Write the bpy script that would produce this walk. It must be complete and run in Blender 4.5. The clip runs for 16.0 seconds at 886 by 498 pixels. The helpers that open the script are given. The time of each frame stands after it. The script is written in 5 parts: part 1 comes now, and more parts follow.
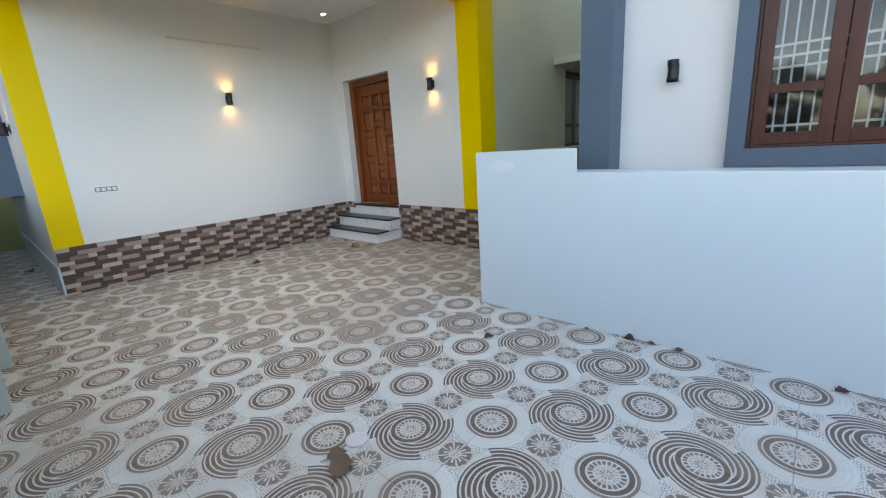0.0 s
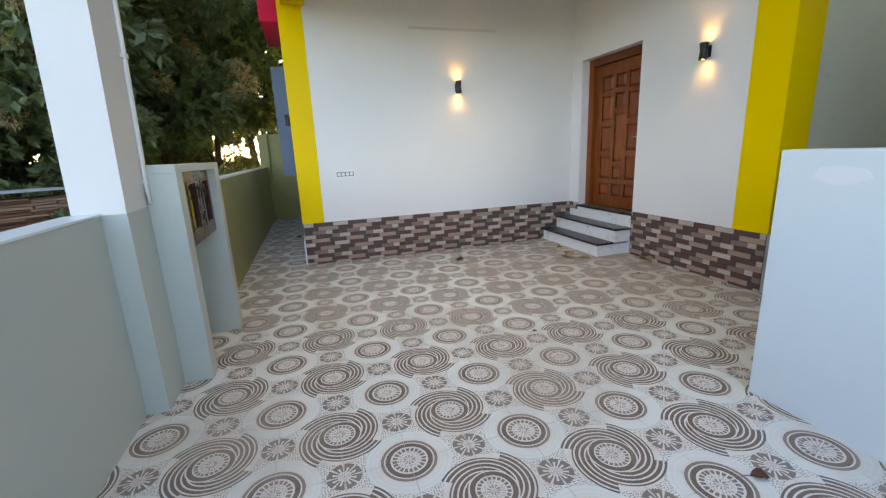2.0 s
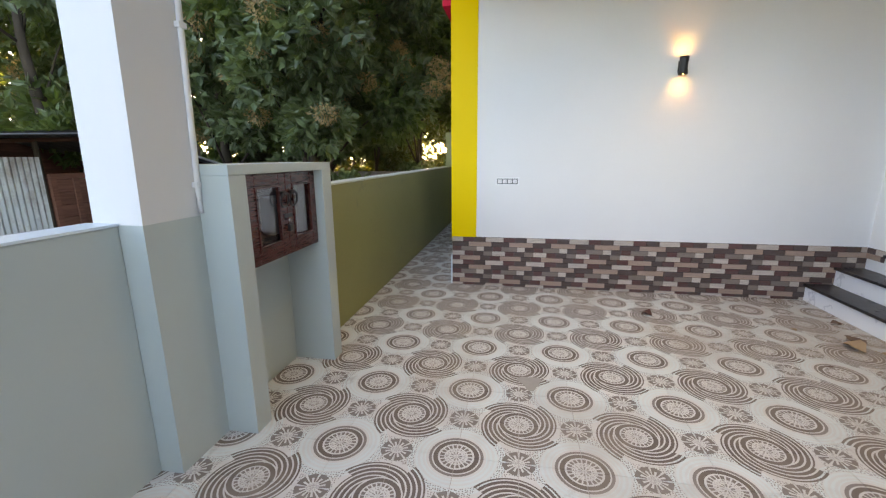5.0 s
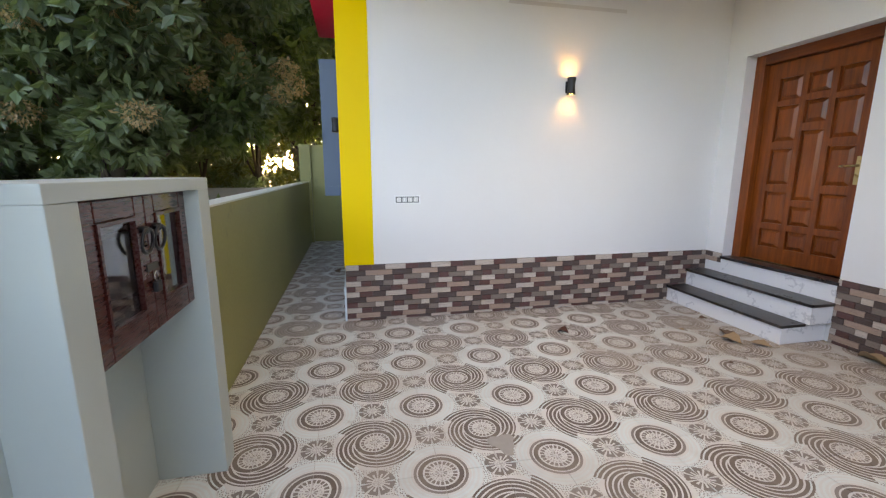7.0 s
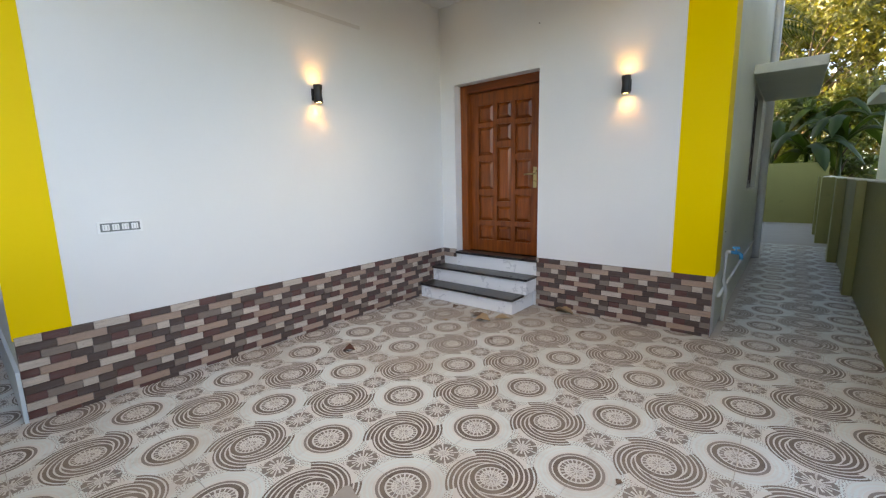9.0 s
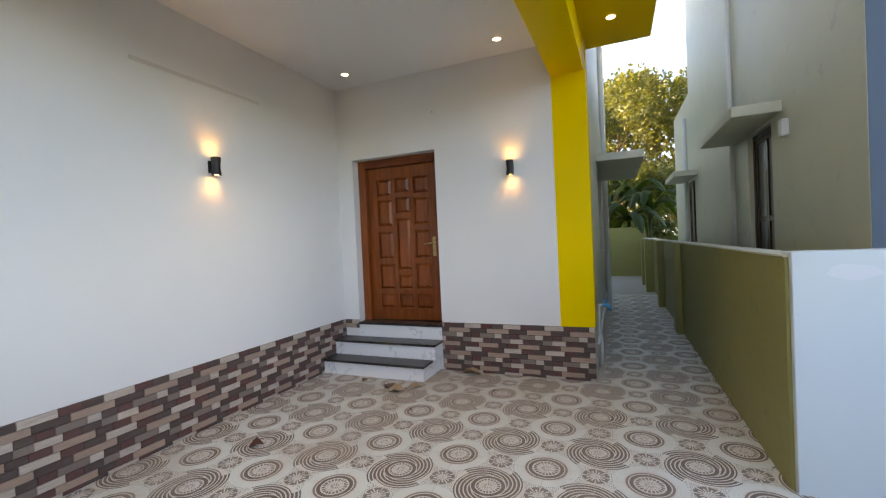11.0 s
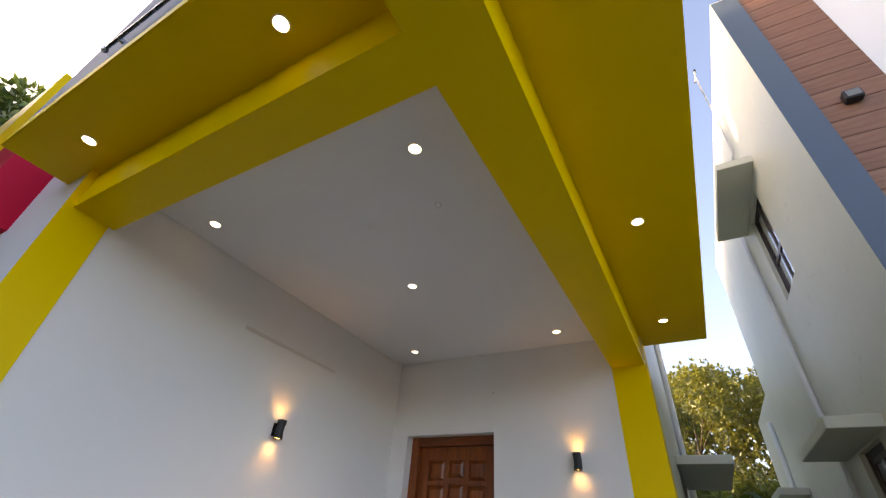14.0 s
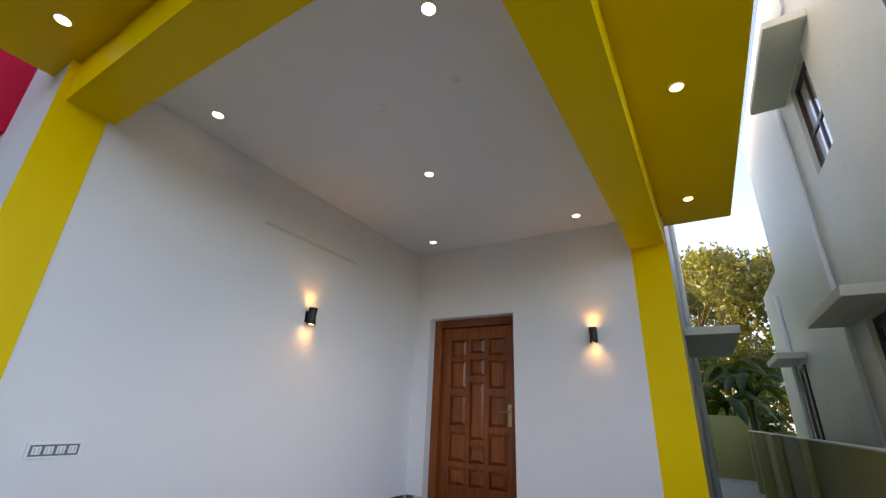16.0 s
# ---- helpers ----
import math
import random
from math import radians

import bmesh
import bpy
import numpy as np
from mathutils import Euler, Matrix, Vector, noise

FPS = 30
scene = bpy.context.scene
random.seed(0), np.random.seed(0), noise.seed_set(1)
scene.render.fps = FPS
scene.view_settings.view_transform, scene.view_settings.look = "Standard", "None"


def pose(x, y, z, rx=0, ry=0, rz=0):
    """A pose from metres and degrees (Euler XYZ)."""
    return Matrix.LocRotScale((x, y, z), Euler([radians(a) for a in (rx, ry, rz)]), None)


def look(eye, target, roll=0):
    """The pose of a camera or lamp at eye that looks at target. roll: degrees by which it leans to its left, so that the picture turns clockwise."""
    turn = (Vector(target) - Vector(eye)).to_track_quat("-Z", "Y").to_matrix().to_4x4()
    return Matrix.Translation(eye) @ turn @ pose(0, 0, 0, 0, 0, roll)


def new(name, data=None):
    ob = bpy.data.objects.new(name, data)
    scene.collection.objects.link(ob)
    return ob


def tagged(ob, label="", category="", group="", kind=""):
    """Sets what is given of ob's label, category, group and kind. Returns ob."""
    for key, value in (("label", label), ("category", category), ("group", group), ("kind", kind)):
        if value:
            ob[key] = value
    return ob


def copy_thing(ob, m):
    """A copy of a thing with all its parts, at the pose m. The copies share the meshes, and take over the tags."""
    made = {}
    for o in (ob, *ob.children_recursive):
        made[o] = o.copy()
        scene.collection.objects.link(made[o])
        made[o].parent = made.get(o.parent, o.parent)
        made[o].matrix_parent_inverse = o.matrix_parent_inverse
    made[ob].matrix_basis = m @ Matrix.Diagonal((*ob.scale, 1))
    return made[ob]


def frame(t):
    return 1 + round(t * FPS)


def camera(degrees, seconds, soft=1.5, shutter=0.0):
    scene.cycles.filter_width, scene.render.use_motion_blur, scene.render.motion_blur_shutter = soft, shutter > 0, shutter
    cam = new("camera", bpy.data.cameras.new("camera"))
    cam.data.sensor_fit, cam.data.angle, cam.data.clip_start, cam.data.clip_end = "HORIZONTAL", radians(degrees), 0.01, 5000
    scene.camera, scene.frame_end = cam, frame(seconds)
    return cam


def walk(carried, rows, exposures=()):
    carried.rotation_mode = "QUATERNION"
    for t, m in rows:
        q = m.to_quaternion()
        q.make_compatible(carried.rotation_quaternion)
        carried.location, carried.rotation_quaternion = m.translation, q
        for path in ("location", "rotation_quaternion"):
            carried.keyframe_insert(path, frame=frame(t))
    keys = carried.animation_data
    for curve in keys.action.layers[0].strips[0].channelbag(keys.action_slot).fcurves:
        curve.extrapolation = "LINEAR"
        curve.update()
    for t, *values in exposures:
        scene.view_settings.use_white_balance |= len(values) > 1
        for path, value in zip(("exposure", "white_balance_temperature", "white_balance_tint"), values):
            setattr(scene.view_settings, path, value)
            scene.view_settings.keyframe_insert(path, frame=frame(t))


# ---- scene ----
cam = camera(93.8, 16.0, 1.25)
PATH = [
    (0, (-0.069, 0.165, 1.433), (-1.372, 1.605, 0.955), -3.6),
    (0.5, (-0.194, 0.252, 1.433), (-1.719, 1.452, 0.951), -3.5),
    (1, (-0.335, 0.425, 1.431), (-2.014, 1.402, 0.957), -3.3),
    (1.5, (-0.556, 0.609, 1.429), (-2.341, 1.382, 0.962), -3.0),
    (2, (-0.741, 0.814, 1.434), (-2.602, 1.383, 0.973), -2.5),
    (2.5, (-0.92, 1.039, 1.453), (-2.835, 1.395, 1.0), -2.1),
    (3, (-1.143, 1.183, 1.444), (-3.088, 1.315, 0.999), -1.5),
    (3.5, (-1.373, 1.296, 1.418), (-3.323, 1.208, 0.985), -0.7),
    (4, (-1.555, 1.458, 1.442), (-3.486, 1.168, 1.009), -0.5),
    (4.2, (-1.627, 1.5, 1.458), (-3.543, 1.131, 1.021), -0.5),
    (6.3, (-2.275, 0.943, 1.433), (-4.236, 0.893, 1.043), -0.0),
    (7, (-2.506, 0.742, 1.45), (-4.427, 1.159, 1.083), 0.1),
    (7.5, (-2.641, 0.621, 1.426), (-4.468, 1.364, 1.092), -0.0),
    (8, (-2.719, 0.533, 1.462), (-4.399, 1.565, 1.128), -0.4),
    (8.5, (-2.864, 0.5, 1.43), (-4.345, 1.806, 1.109), -0.7),
    (9, (-2.943, 0.496, 1.445), (-4.213, 2.007, 1.122), -1.3),
    (9.2, (-2.985, 0.47, 1.455), (-4.172, 2.047, 1.127), -1.5),
    (11.3, (-3.179, 0.222, 1.508), (-3.936, 2.072, 1.582), -2.2),
    (11.5, (-3.16, 0.222, 1.503), (-3.928, 2.06, 1.675), -1.9),
    (12, (-3.183, 0.172, 1.517), (-3.962, 1.964, 1.948), -1.2),
    (12.5, (-3.181, 0.12, 1.518), (-3.98, 1.814, 2.219), -0.0),
    (13, (-3.175, 0.086, 1.527), (-3.988, 1.662, 2.453), 1.7),
    (13.5, (-3.176, 0.074, 1.509), (-3.997, 1.533, 2.603), 3.4),
    (14, (-3.185, 0.072, 1.505), (-4.021, 1.464, 2.673), 4.8),
    (14.5, (-3.223, 0.102, 1.49), (-4.086, 1.486, 2.648), 5.4),
    (15, (-3.271, 0.112, 1.483), (-4.171, 1.544, 2.55), 5.0),
    (15.5, (-3.298, 0.117, 1.474), (-4.236, 1.624, 2.395), 3.9),
    (16, (-3.318, 0.138, 1.467), (-4.288, 1.726, 2.201), 2.5),
]
EXPOSURES = [(0.0, 3.34, 8850, 10), (1.5, 3.37, 8850, 12), (3.5, 3.58, 8950, 14), (7.5, 3.60, 9000, 18), (9.2, 3.52, 8800, 14), (11.3, 3.28, 8900, 16), (12.5, 3.15, 9100, 22), (14.0, 2.86, 8650, 21), (16.0, 2.98, 8250, 20)]
walk(cam, [(t, look(eye, target, roll)) for t, eye, target, roll in PATH], EXPOSURES)

# ---- light ----
SUN_ELEVATION, SUN_AZIMUTH = radians(12), radians(256)      # low sun behind the trees; azimuth from +y towards +x
world = bpy.data.worlds.new("evening_sky")
scene.world = world
world.use_nodes = True
wn = world.node_tree
sky = wn.nodes.new("ShaderNodeTexSky")
sky.sky_type = 'NISHITA'
sky.sun_disc = False
sky.sun_elevation = SUN_ELEVATION
sky.sun_rotation = SUN_AZIMUTH
sky.air_density = 0.5
sky.dust_density = 1.6
sky.ozone_density = 0.8
wn.links.new(sky.outputs["Color"], wn.nodes["Background"].inputs["Color"])
wn.nodes["Background"].inputs["Strength"].default_value = 0.15

sun_data = bpy.data.lights.new("sun", 'SUN')
sun_data.energy = 1.6
sun_data.angle = radians(0.6)
sun_data.color = (1.0, 0.80, 0.52)
sun = new("sun", sun_data)
sun_dir = Vector((math.sin(SUN_AZIMUTH) * math.cos(SUN_ELEVATION), math.cos(SUN_AZIMUTH) * math.cos(SUN_ELEVATION), math.sin(SUN_ELEVATION)))
sun.matrix_world = look(sun_dir * 60, (0, 0, 0))


# ---- materials ----
class Val:
    """A socket with arithmetic, for writing procedural patterns as formulas."""

    def __init__(self, tree, socket):
        self.tree, self.socket = tree, socket

    def op(self, kind, *others):
        node = self.tree.nodes.new("ShaderNodeMath")
        node.operation = kind
        for slot, value in zip(node.inputs, (self, *others)):
            if isinstance(value, Val):
                self.tree.links.new(value.socket, slot)
            else:
                slot.default_value = value
        return Val(self.tree, node.outputs[0])

    def __add__(self, o): return self.op('ADD', o)
    def __sub__(self, o): return self.op('SUBTRACT', o)
    def __mul__(self, o): return self.op('MULTIPLY', o)
    def __truediv__(self, o): return self.op('DIVIDE', o)
    def gt(self, o): return self.op('GREATER_THAN', o)
    def lt(self, o): return self.op('LESS_THAN', o)
    def fract(self): return self.op('FRACT')
    def between(self, lo, hi): return self.gt(lo) * self.lt(hi)
    def either(self, o): return self.op('MAXIMUM', o)


def noise_val(nt, scale, detail=4.0, coords=None, rough=0.55):
    node = nt.nodes.new("ShaderNodeTexNoise")
    node.inputs["Scale"].default_value = scale
    node.inputs["Detail"].default_value = detail
    node.inputs["Roughness"].default_value = rough
    if coords is not None:
        nt.links.new(coords, node.inputs["Vector"])
    return Val(nt, node.outputs[0])


def mix(nt, factor, a, b, blend='MIX'):
    node = nt.nodes.new("ShaderNodeMix")
    node.data_type, node.blend_type = 'RGBA', blend
    for slot, value in ((node.inputs[0], factor), (node.inputs[6], a), (node.inputs[7], b)):
        if isinstance(value, Val):
            nt.links.new(value.socket, slot)
        elif isinstance(value, (int, float)):
            slot.default_value = value
        elif isinstance(value, tuple):
            slot.default_value = (*value, 1)
        else:
            nt.links.new(value, slot)
    return node.outputs[2]


def ramp(nt, value, stops, constant=False):
    node = nt.nodes.new("ShaderNodeValToRGB")
    cr = node.color_ramp
    cr.interpolation = 'CONSTANT' if constant else 'LINEAR'
    while len(cr.elements) < len(stops):
        cr.elements.new(1.0)
    for el, (pos, col) in zip(cr.elements, stops):
        el.position, el.color = pos, (*col, 1)
    nt.links.new(value.socket, node.inputs[0])
    return node.outputs[0]


def position(nt):
    return nt.nodes.new("ShaderNodeNewGeometry").outputs["Position"]


def base(name):
    m = bpy.data.materials.new(name)
    m.use_nodes = True
    return m, m.node_tree, m.node_tree.nodes["Principled BSDF"]


def bump(nt, bsdf, height, strength=0.2, distance=0.01):
    node = nt.nodes.new("ShaderNodeBump")
    node.inputs["Strength"].default_value = strength
    node.inputs["Distance"].default_value = distance
    nt.links.new(height.socket, node.inputs["Height"])
    nt.links.new(node.outputs[0], bsdf.inputs["Normal"])


def paint(name, color, rough=0.55, stain=0.12, grain=0.05, relief=0.12, dirt=None, spec=0.5):
    """Painted plaster: faint large stains, fine grain, trowelled relief."""
    m, nt, b = base(name)
    pos = position(nt)
    big, fine = noise_val(nt, 0.9, 5, pos), noise_val(nt, 35, 4, pos)
    dark = tuple(c * (1 - stain) for c in color)
    c1 = mix(nt, ((big - 0.35) * 2.2).op('MINIMUM', 1.0).op('MAXIMUM', 0.0), dark, color)
    c2 = mix(nt, fine * grain * 2, c1, tuple(c * 0.7 for c in color))
    if dirt:
        spots = noise_val(nt, 4.5, 8, pos, 0.7)
        c2 = mix(nt, ((spots - 0.6) * 6).op('MAXIMUM', 0.0).op('MINIMUM', 0.5), c2, dirt)
    nt.links.new(c2, b.inputs["Base Color"])
    nt.links.new((fine * (grain * 3) + (rough - grain * 1.5)).socket, b.inputs["Roughness"])
    b.inputs["Specular IOR Level"].default_value = spec
    trowel = noise_val(nt, 6, 3, pos)
    if relief:
        bump(nt, b, trowel * 0.8 + fine * 0.25, relief, 0.01)
    return m


def plain(name, color, rough=0.5, metal=0.0, vary=0.15, scale=20, relief=0.05, spec=0.5):
    m, nt, b = base(name)
    tc = nt.nodes.new("ShaderNodeTexCoord").outputs["Object"]
    n, n2 = noise_val(nt, scale, 4, tc), noise_val(nt, scale * 0.12, 3, tc)
    c = mix(nt, n * vary + n2 * vary, color, tuple(x * 0.55 for x in color))
    nt.links.new(c, b.inputs["Base Color"])
    nt.links.new((n * 0.2 + (rough - 0.1)).socket, b.inputs["Roughness"])
    b.inputs["Metallic"].default_value = metal
    b.inputs["Specular IOR Level"].default_value = spec
    bump(nt, b, n, relief, 0.004)
    return m


def wood(name, light, dark, axis='Z', rough=0.3, coat=0.4, scale=1.0, gloss=0.12):
    """Varnished timber with grain stretched along one axis."""
    m, nt, b = base(name)
    tc = nt.nodes.new("ShaderNodeTexCoord").outputs["Object"]
    mp = nt.nodes.new("ShaderNodeMapping")
    mp.inputs["Scale"].default_value = {'X': (1.2, 16, 16), 'Y': (16, 1.2, 16), 'Z': (16, 16, 1.2)}[axis]
    nt.links.new(tc, mp.inputs["Vector"])
    g = noise_val(nt, 1.6 * scale, 6, mp.outputs[0], 0.65)
    f = noise_val(nt, 9.0 * scale, 3, mp.outputs[0])
    rnd = Val(nt, nt.nodes.new("ShaderNodeObjectInfo").outputs["Random"])
    v = g * 0.9 + f * 0.25 + rnd * 0.14 - 0.12
    nt.links.new(ramp(nt, v, [(0.25, dark), (0.5, tuple((a + c) / 2 for a, c in zip(light, dark))), (0.75, light)]), b.inputs["Base Color"])
    nt.links.new((f * 0.2 + (rough - 0.1)).socket, b.inputs["Roughness"])
    b.inputs["Coat Weight"].default_value = coat
    b.inputs["Coat Roughness"].default_value = gloss
    b.inputs["Specular IOR Level"].default_value = 0.25
    bump(nt, b, g + f * 0.4, 0.12, 0.003)
    return m


TILE, LATTICE_X, LATTICE_Y = 0.305, -3.346, 0.811
PITCH = 2 * TILE


def floor_material():
    """Printed parking tiles: large pinwheel medallions, small ringed medallions and flowers on a pale ground."""
    m, nt, b = base("printed_tile")
    pos = position(nt)
    sep = nt.nodes.new("ShaderNodeSeparateXYZ")
    nt.links.new(pos, sep.inputs[0])
    X = (Val(nt, sep.outputs[0]) - LATTICE_X) / PITCH
    Y = (Val(nt, sep.outputs[1]) - LATTICE_Y) / PITCH
    a, c = (X + 0.5).fract() - 0.5, (Y + 0.5).fract() - 0.5
    a2, c2 = X.fract() - 0.5, Y.fract() - 0.5

    def polar(u, v):
        return (u * u + v * v).op('SQRT'), v.op('ARCTAN2', u) * (0.5 / math.pi) + 0.5

    r, th = polar(a, c)
    r2, th2 = polar(a2, c2)
    r3, th3 = polar(a2, c)
    r4, th4 = polar(a, c2)
    mott = noise_val(nt, 150, 2, pos)
    mottle = mott.gt(0.52)
    # large medallion
    spokes = (th * 20).fract().gt(0.45)
    hub = r.between(0.02, 0.048) * (th * 10).fract().gt(0.5) + r.between(0.055, 0.085) * spokes * mottle
    ticks = r.between(0.094, 0.122) * (th * 20).fract().gt(0.32)
    ring = r.between(0.134, 0.172)
    stripe = ((r - 0.180) / 0.041 - th * 8 + 20.0).fract().gt(0.34)
    reach = (th * 4 + 0.35).fract() * 0.088 + 0.300
    arms = r.gt(0.184) * r.lt(reach) * stripe
    dark = (hub * 0.7).either(ticks * 0.9).either(ring).either(arms)
    # small medallion
    spokes2 = (th2 * 20).fract().gt(0.45)
    hub2 = r2.between(0.02, 0.05) * (th2 * 10).fract().gt(0.5) + r2.between(0.058, 0.09) * spokes2 * mottle
    ticks2 = r2.between(0.096, 0.132) * (th2 * 20).fract().gt(0.32)
    dark = dark.either(hub2 * 0.7).either(ticks2 * 0.9).either(r2.between(0.148, 0.186)).either(r2.between(0.198, 0.222) * 0.85)
    # flowers of eight notched petals
    for rr, tt in ((r3, th3), (r4, th4)):
        petal = rr.between(0.050, 0.132) * (tt * 8).fract().between(0.09, 0.91)
        slit = (tt * 8).fract().between(0.36, 0.64).op('MULTIPLY', rr.lt(0.094)).lt(0.5)
        dark = dark.either(petal * slit * 0.88).either(rr.lt(0.045) * mottle * 0.4)
    # pale wave rings and peppered ground
    wave_zone = r2.between(0.245, 0.40) * r.gt(0.33)
    waves = wave_zone * ((r2 * 26 + mott * 0.8).fract().gt(0.5) * 0.65 + 0.35)
    vor = nt.nodes.new("ShaderNodeTexVoronoi")
    vor.voronoi_dimensions = '2D'
    vor.inputs["Scale"].default_value = 82
    vor.inputs["Randomness"].default_value = 0.55
    nt.links.new(pos, vor.inputs["Vector"])
    dots = Val(nt, vor.outputs["Distance"]).lt(0.27) * r.gt(0.36) * r2.gt(0.34) * r3.gt(0.13) * r4.gt(0.13) * 0.85
    # colours
    tone, grit = noise_val(nt, 0.55, 5, pos), noise_val(nt, 14, 6, pos, 0.7)
    ground = mix(nt, tone, (0.655, 0.645, 0.618), (0.55, 0.533, 0.505))
    ground = mix(nt, waves * 0.95, ground, (0.59, 0.66, 0.655))
    ground = mix(nt, dots, ground, (0.16, 0.13, 0.115))
    ink = mix(nt, grit, (0.068, 0.044, 0.034), (0.125, 0.086, 0.066))
    col = mix(nt, dark * 0.93, ground, ink)
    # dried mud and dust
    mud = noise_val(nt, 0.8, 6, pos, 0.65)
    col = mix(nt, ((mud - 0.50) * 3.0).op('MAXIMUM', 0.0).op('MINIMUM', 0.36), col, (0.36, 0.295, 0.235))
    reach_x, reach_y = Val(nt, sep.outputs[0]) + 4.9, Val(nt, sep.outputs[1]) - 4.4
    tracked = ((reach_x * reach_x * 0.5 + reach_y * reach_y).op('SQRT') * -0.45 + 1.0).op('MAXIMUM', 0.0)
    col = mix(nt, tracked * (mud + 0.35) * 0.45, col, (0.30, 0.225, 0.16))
    blot = noise_val(nt, 5.0, 7, pos, 0.7)
    col = mix(nt, ((blot - 0.6) * 4.0).op('MAXIMUM', 0.0).op('MINIMUM', 0.35), col, (0.24, 0.195, 0.16))
    rnd = Val(nt, nt.nodes.new("ShaderNodeObjectInfo").outputs["Random"])
    col = mix(nt, rnd * 0.10, col, (0.30, 0.28, 0.27))
    nt.links.new(col, b.inputs["Base Color"])
    nt.links.new((grit * 0.3 + 0.30).socket, b.inputs["Roughness"])
    b.inputs["Specular IOR Level"].default_value = 0.22
    bump(nt, b, dark * 0.5 + grit * 0.4, 0.15, 0.003)
    return m


def brick_material(name, colour):
    m, nt, b = base(name)
    rnd = Val(nt, nt.nodes.new("ShaderNodeObjectInfo").outputs["Random"])
    pos = position(nt)
    mp = nt.nodes.new("ShaderNodeMapping")
    mp.inputs["Scale"].default_value = (5, 5, 45)
    nt.links.new(pos, mp.inputs["Vector"])
    streak, fine = noise_val(nt, 1.5, 6, mp.outputs[0], 0.7), noise_val(nt, 60, 4, pos)
    c = mix(nt, rnd * 0.5, colour, tuple(v * 0.72 for v in colour))
    c = mix(nt, ((streak - 0.42) * 2.6).op('MAXIMUM', 0.0).op('MINIMUM', 0.9), c, tuple(v * 0.50 + 0.060 for v in colour))
    worn = noise_val(nt, 7.0, 6, mp.outputs[0], 0.75)
    c = mix(nt, ((worn - 0.56) * 7).op('MAXIMUM', 0.0).op('MINIMUM', 0.6), c, tuple(v * 0.35 for v in colour))
    nt.links.new(c, b.inputs["Base Color"])
    nt.links.new((fine * 0.3 + 0.35).socket, b.inputs["Roughness"])
    b.inputs["Specular IOR Level"].default_value = 0.25
    bump(nt, b, streak + worn * 0.6 + fine * 0.3, 0.5, 0.006)
    return m


def leaf_material(name, low, high, sheen=0.5):
    m, nt, b = base(name)
    isl = Val(nt, nt.nodes.new("ShaderNodeNewGeometry").outputs["Random Per Island"])
    clump = noise_val(nt, 0.7, 3, position(nt))
    nt.links.new(ramp(nt, isl * 0.6 + clump * 0.55, [(0.2, low), (0.62, tuple((p + q) / 2 for p, q in zip(low, high))), (0.95, high)]), b.inputs["Base Color"])
    b.inputs["Roughness"].default_value = 0.36
    b.inputs["Specular IOR Level"].default_value = sheen
    tr = nt.nodes.new("ShaderNodeBsdfTranslucent")
    tr.inputs["Color"].default_value = (high[0] * 2.2, high[1] * 2.0, high[2] * 0.9, 1)
    mx = nt.nodes.new("ShaderNodeMixShader")
    mx.inputs[0].default_value = 0.27
    nt.links.new(b.outputs[0], mx.inputs[1])
    nt.links.new(tr.outputs[0], mx.inputs[2])
    nt.links.new(mx.outputs[0], nt.nodes["Material Output"].inputs["Surface"])
    return m


def glass(name, tint=(1, 1, 1), rough=0.02):
    m, nt, b = base(name)
    b.inputs["Base Color"].default_value = (*tint, 1)
    b.inputs["Transmission Weight"].default_value = 1.0
    b.inputs["Roughness"].default_value = rough
    b.inputs["IOR"].default_value = 1.4
    return m


def glow(name, color, strength):
    m, nt, b = base(name)
    b.inputs["Base Color"].default_value = (0.8, 0.8, 0.8, 1)
    b.inputs["Emission Color"].default_value = (*color, 1)
    b.inputs["Emission Strength"].default_value = strength
    return m


def granite_material():
    m, nt, b = base("black_granite")
    pos = position(nt)
    s = noise_val(nt, 160, 3, pos)
    d = noise_val(nt, 5, 6, pos, 0.7)
    col = mix(nt, s.gt(0.6) * 0.6, (0.012, 0.012, 0.014), (0.07, 0.07, 0.075))
    col = mix(nt, ((d - 0.5) * 3).op('MAXIMUM', 0.0).op('MINIMUM', 0.45), col, (0.16, 0.13, 0.11))
    nt.links.new(col, b.inputs["Base Color"])
    nt.links.new((d * 0.5 + 0.08).socket, b.inputs["Roughness"])
    return m


def marble_material():
    m, nt, b = base("white_marble_tile")
    pos = position(nt)
    warp, where = noise_val(nt, 2.2, 5, pos, 0.6), noise_val(nt, 3.1, 2, pos)
    vein = ((warp - 0.5).op('ABSOLUTE') * 45).op('MINIMUM', 1.0).either(where.lt(0.52))
    col = mix(nt, vein, (0.60, 0.60, 0.61), (0.80, 0.80, 0.795))
    nt.links.new(col, b.inputs["Base Color"])
    b.inputs["Roughness"].default_value = 0.2
    return m


def corrugated(name, color, rust):
    m, nt, b = base(name)
    pos = position(nt)
    n = noise_val(nt, 2.0, 7, pos, 0.7)
    mp = nt.nodes.new("ShaderNodeMapping")
    mp.inputs["Scale"].default_value = (14, 14, 0.8)
    nt.links.new(pos, mp.inputs["Vector"])
    s = noise_val(nt, 1.0, 4, mp.outputs[0])
    col = mix(nt, ((n + s * 0.6 - 0.75) * 3).op('MAXIMUM', 0.0).op('MINIMUM', 0.8), color, rust)
    nt.links.new(col, b.inputs["Base Color"])
    b.inputs["Metallic"].default_value = 0.2
    b.inputs["Roughness"].default_value = 0.55
    return m


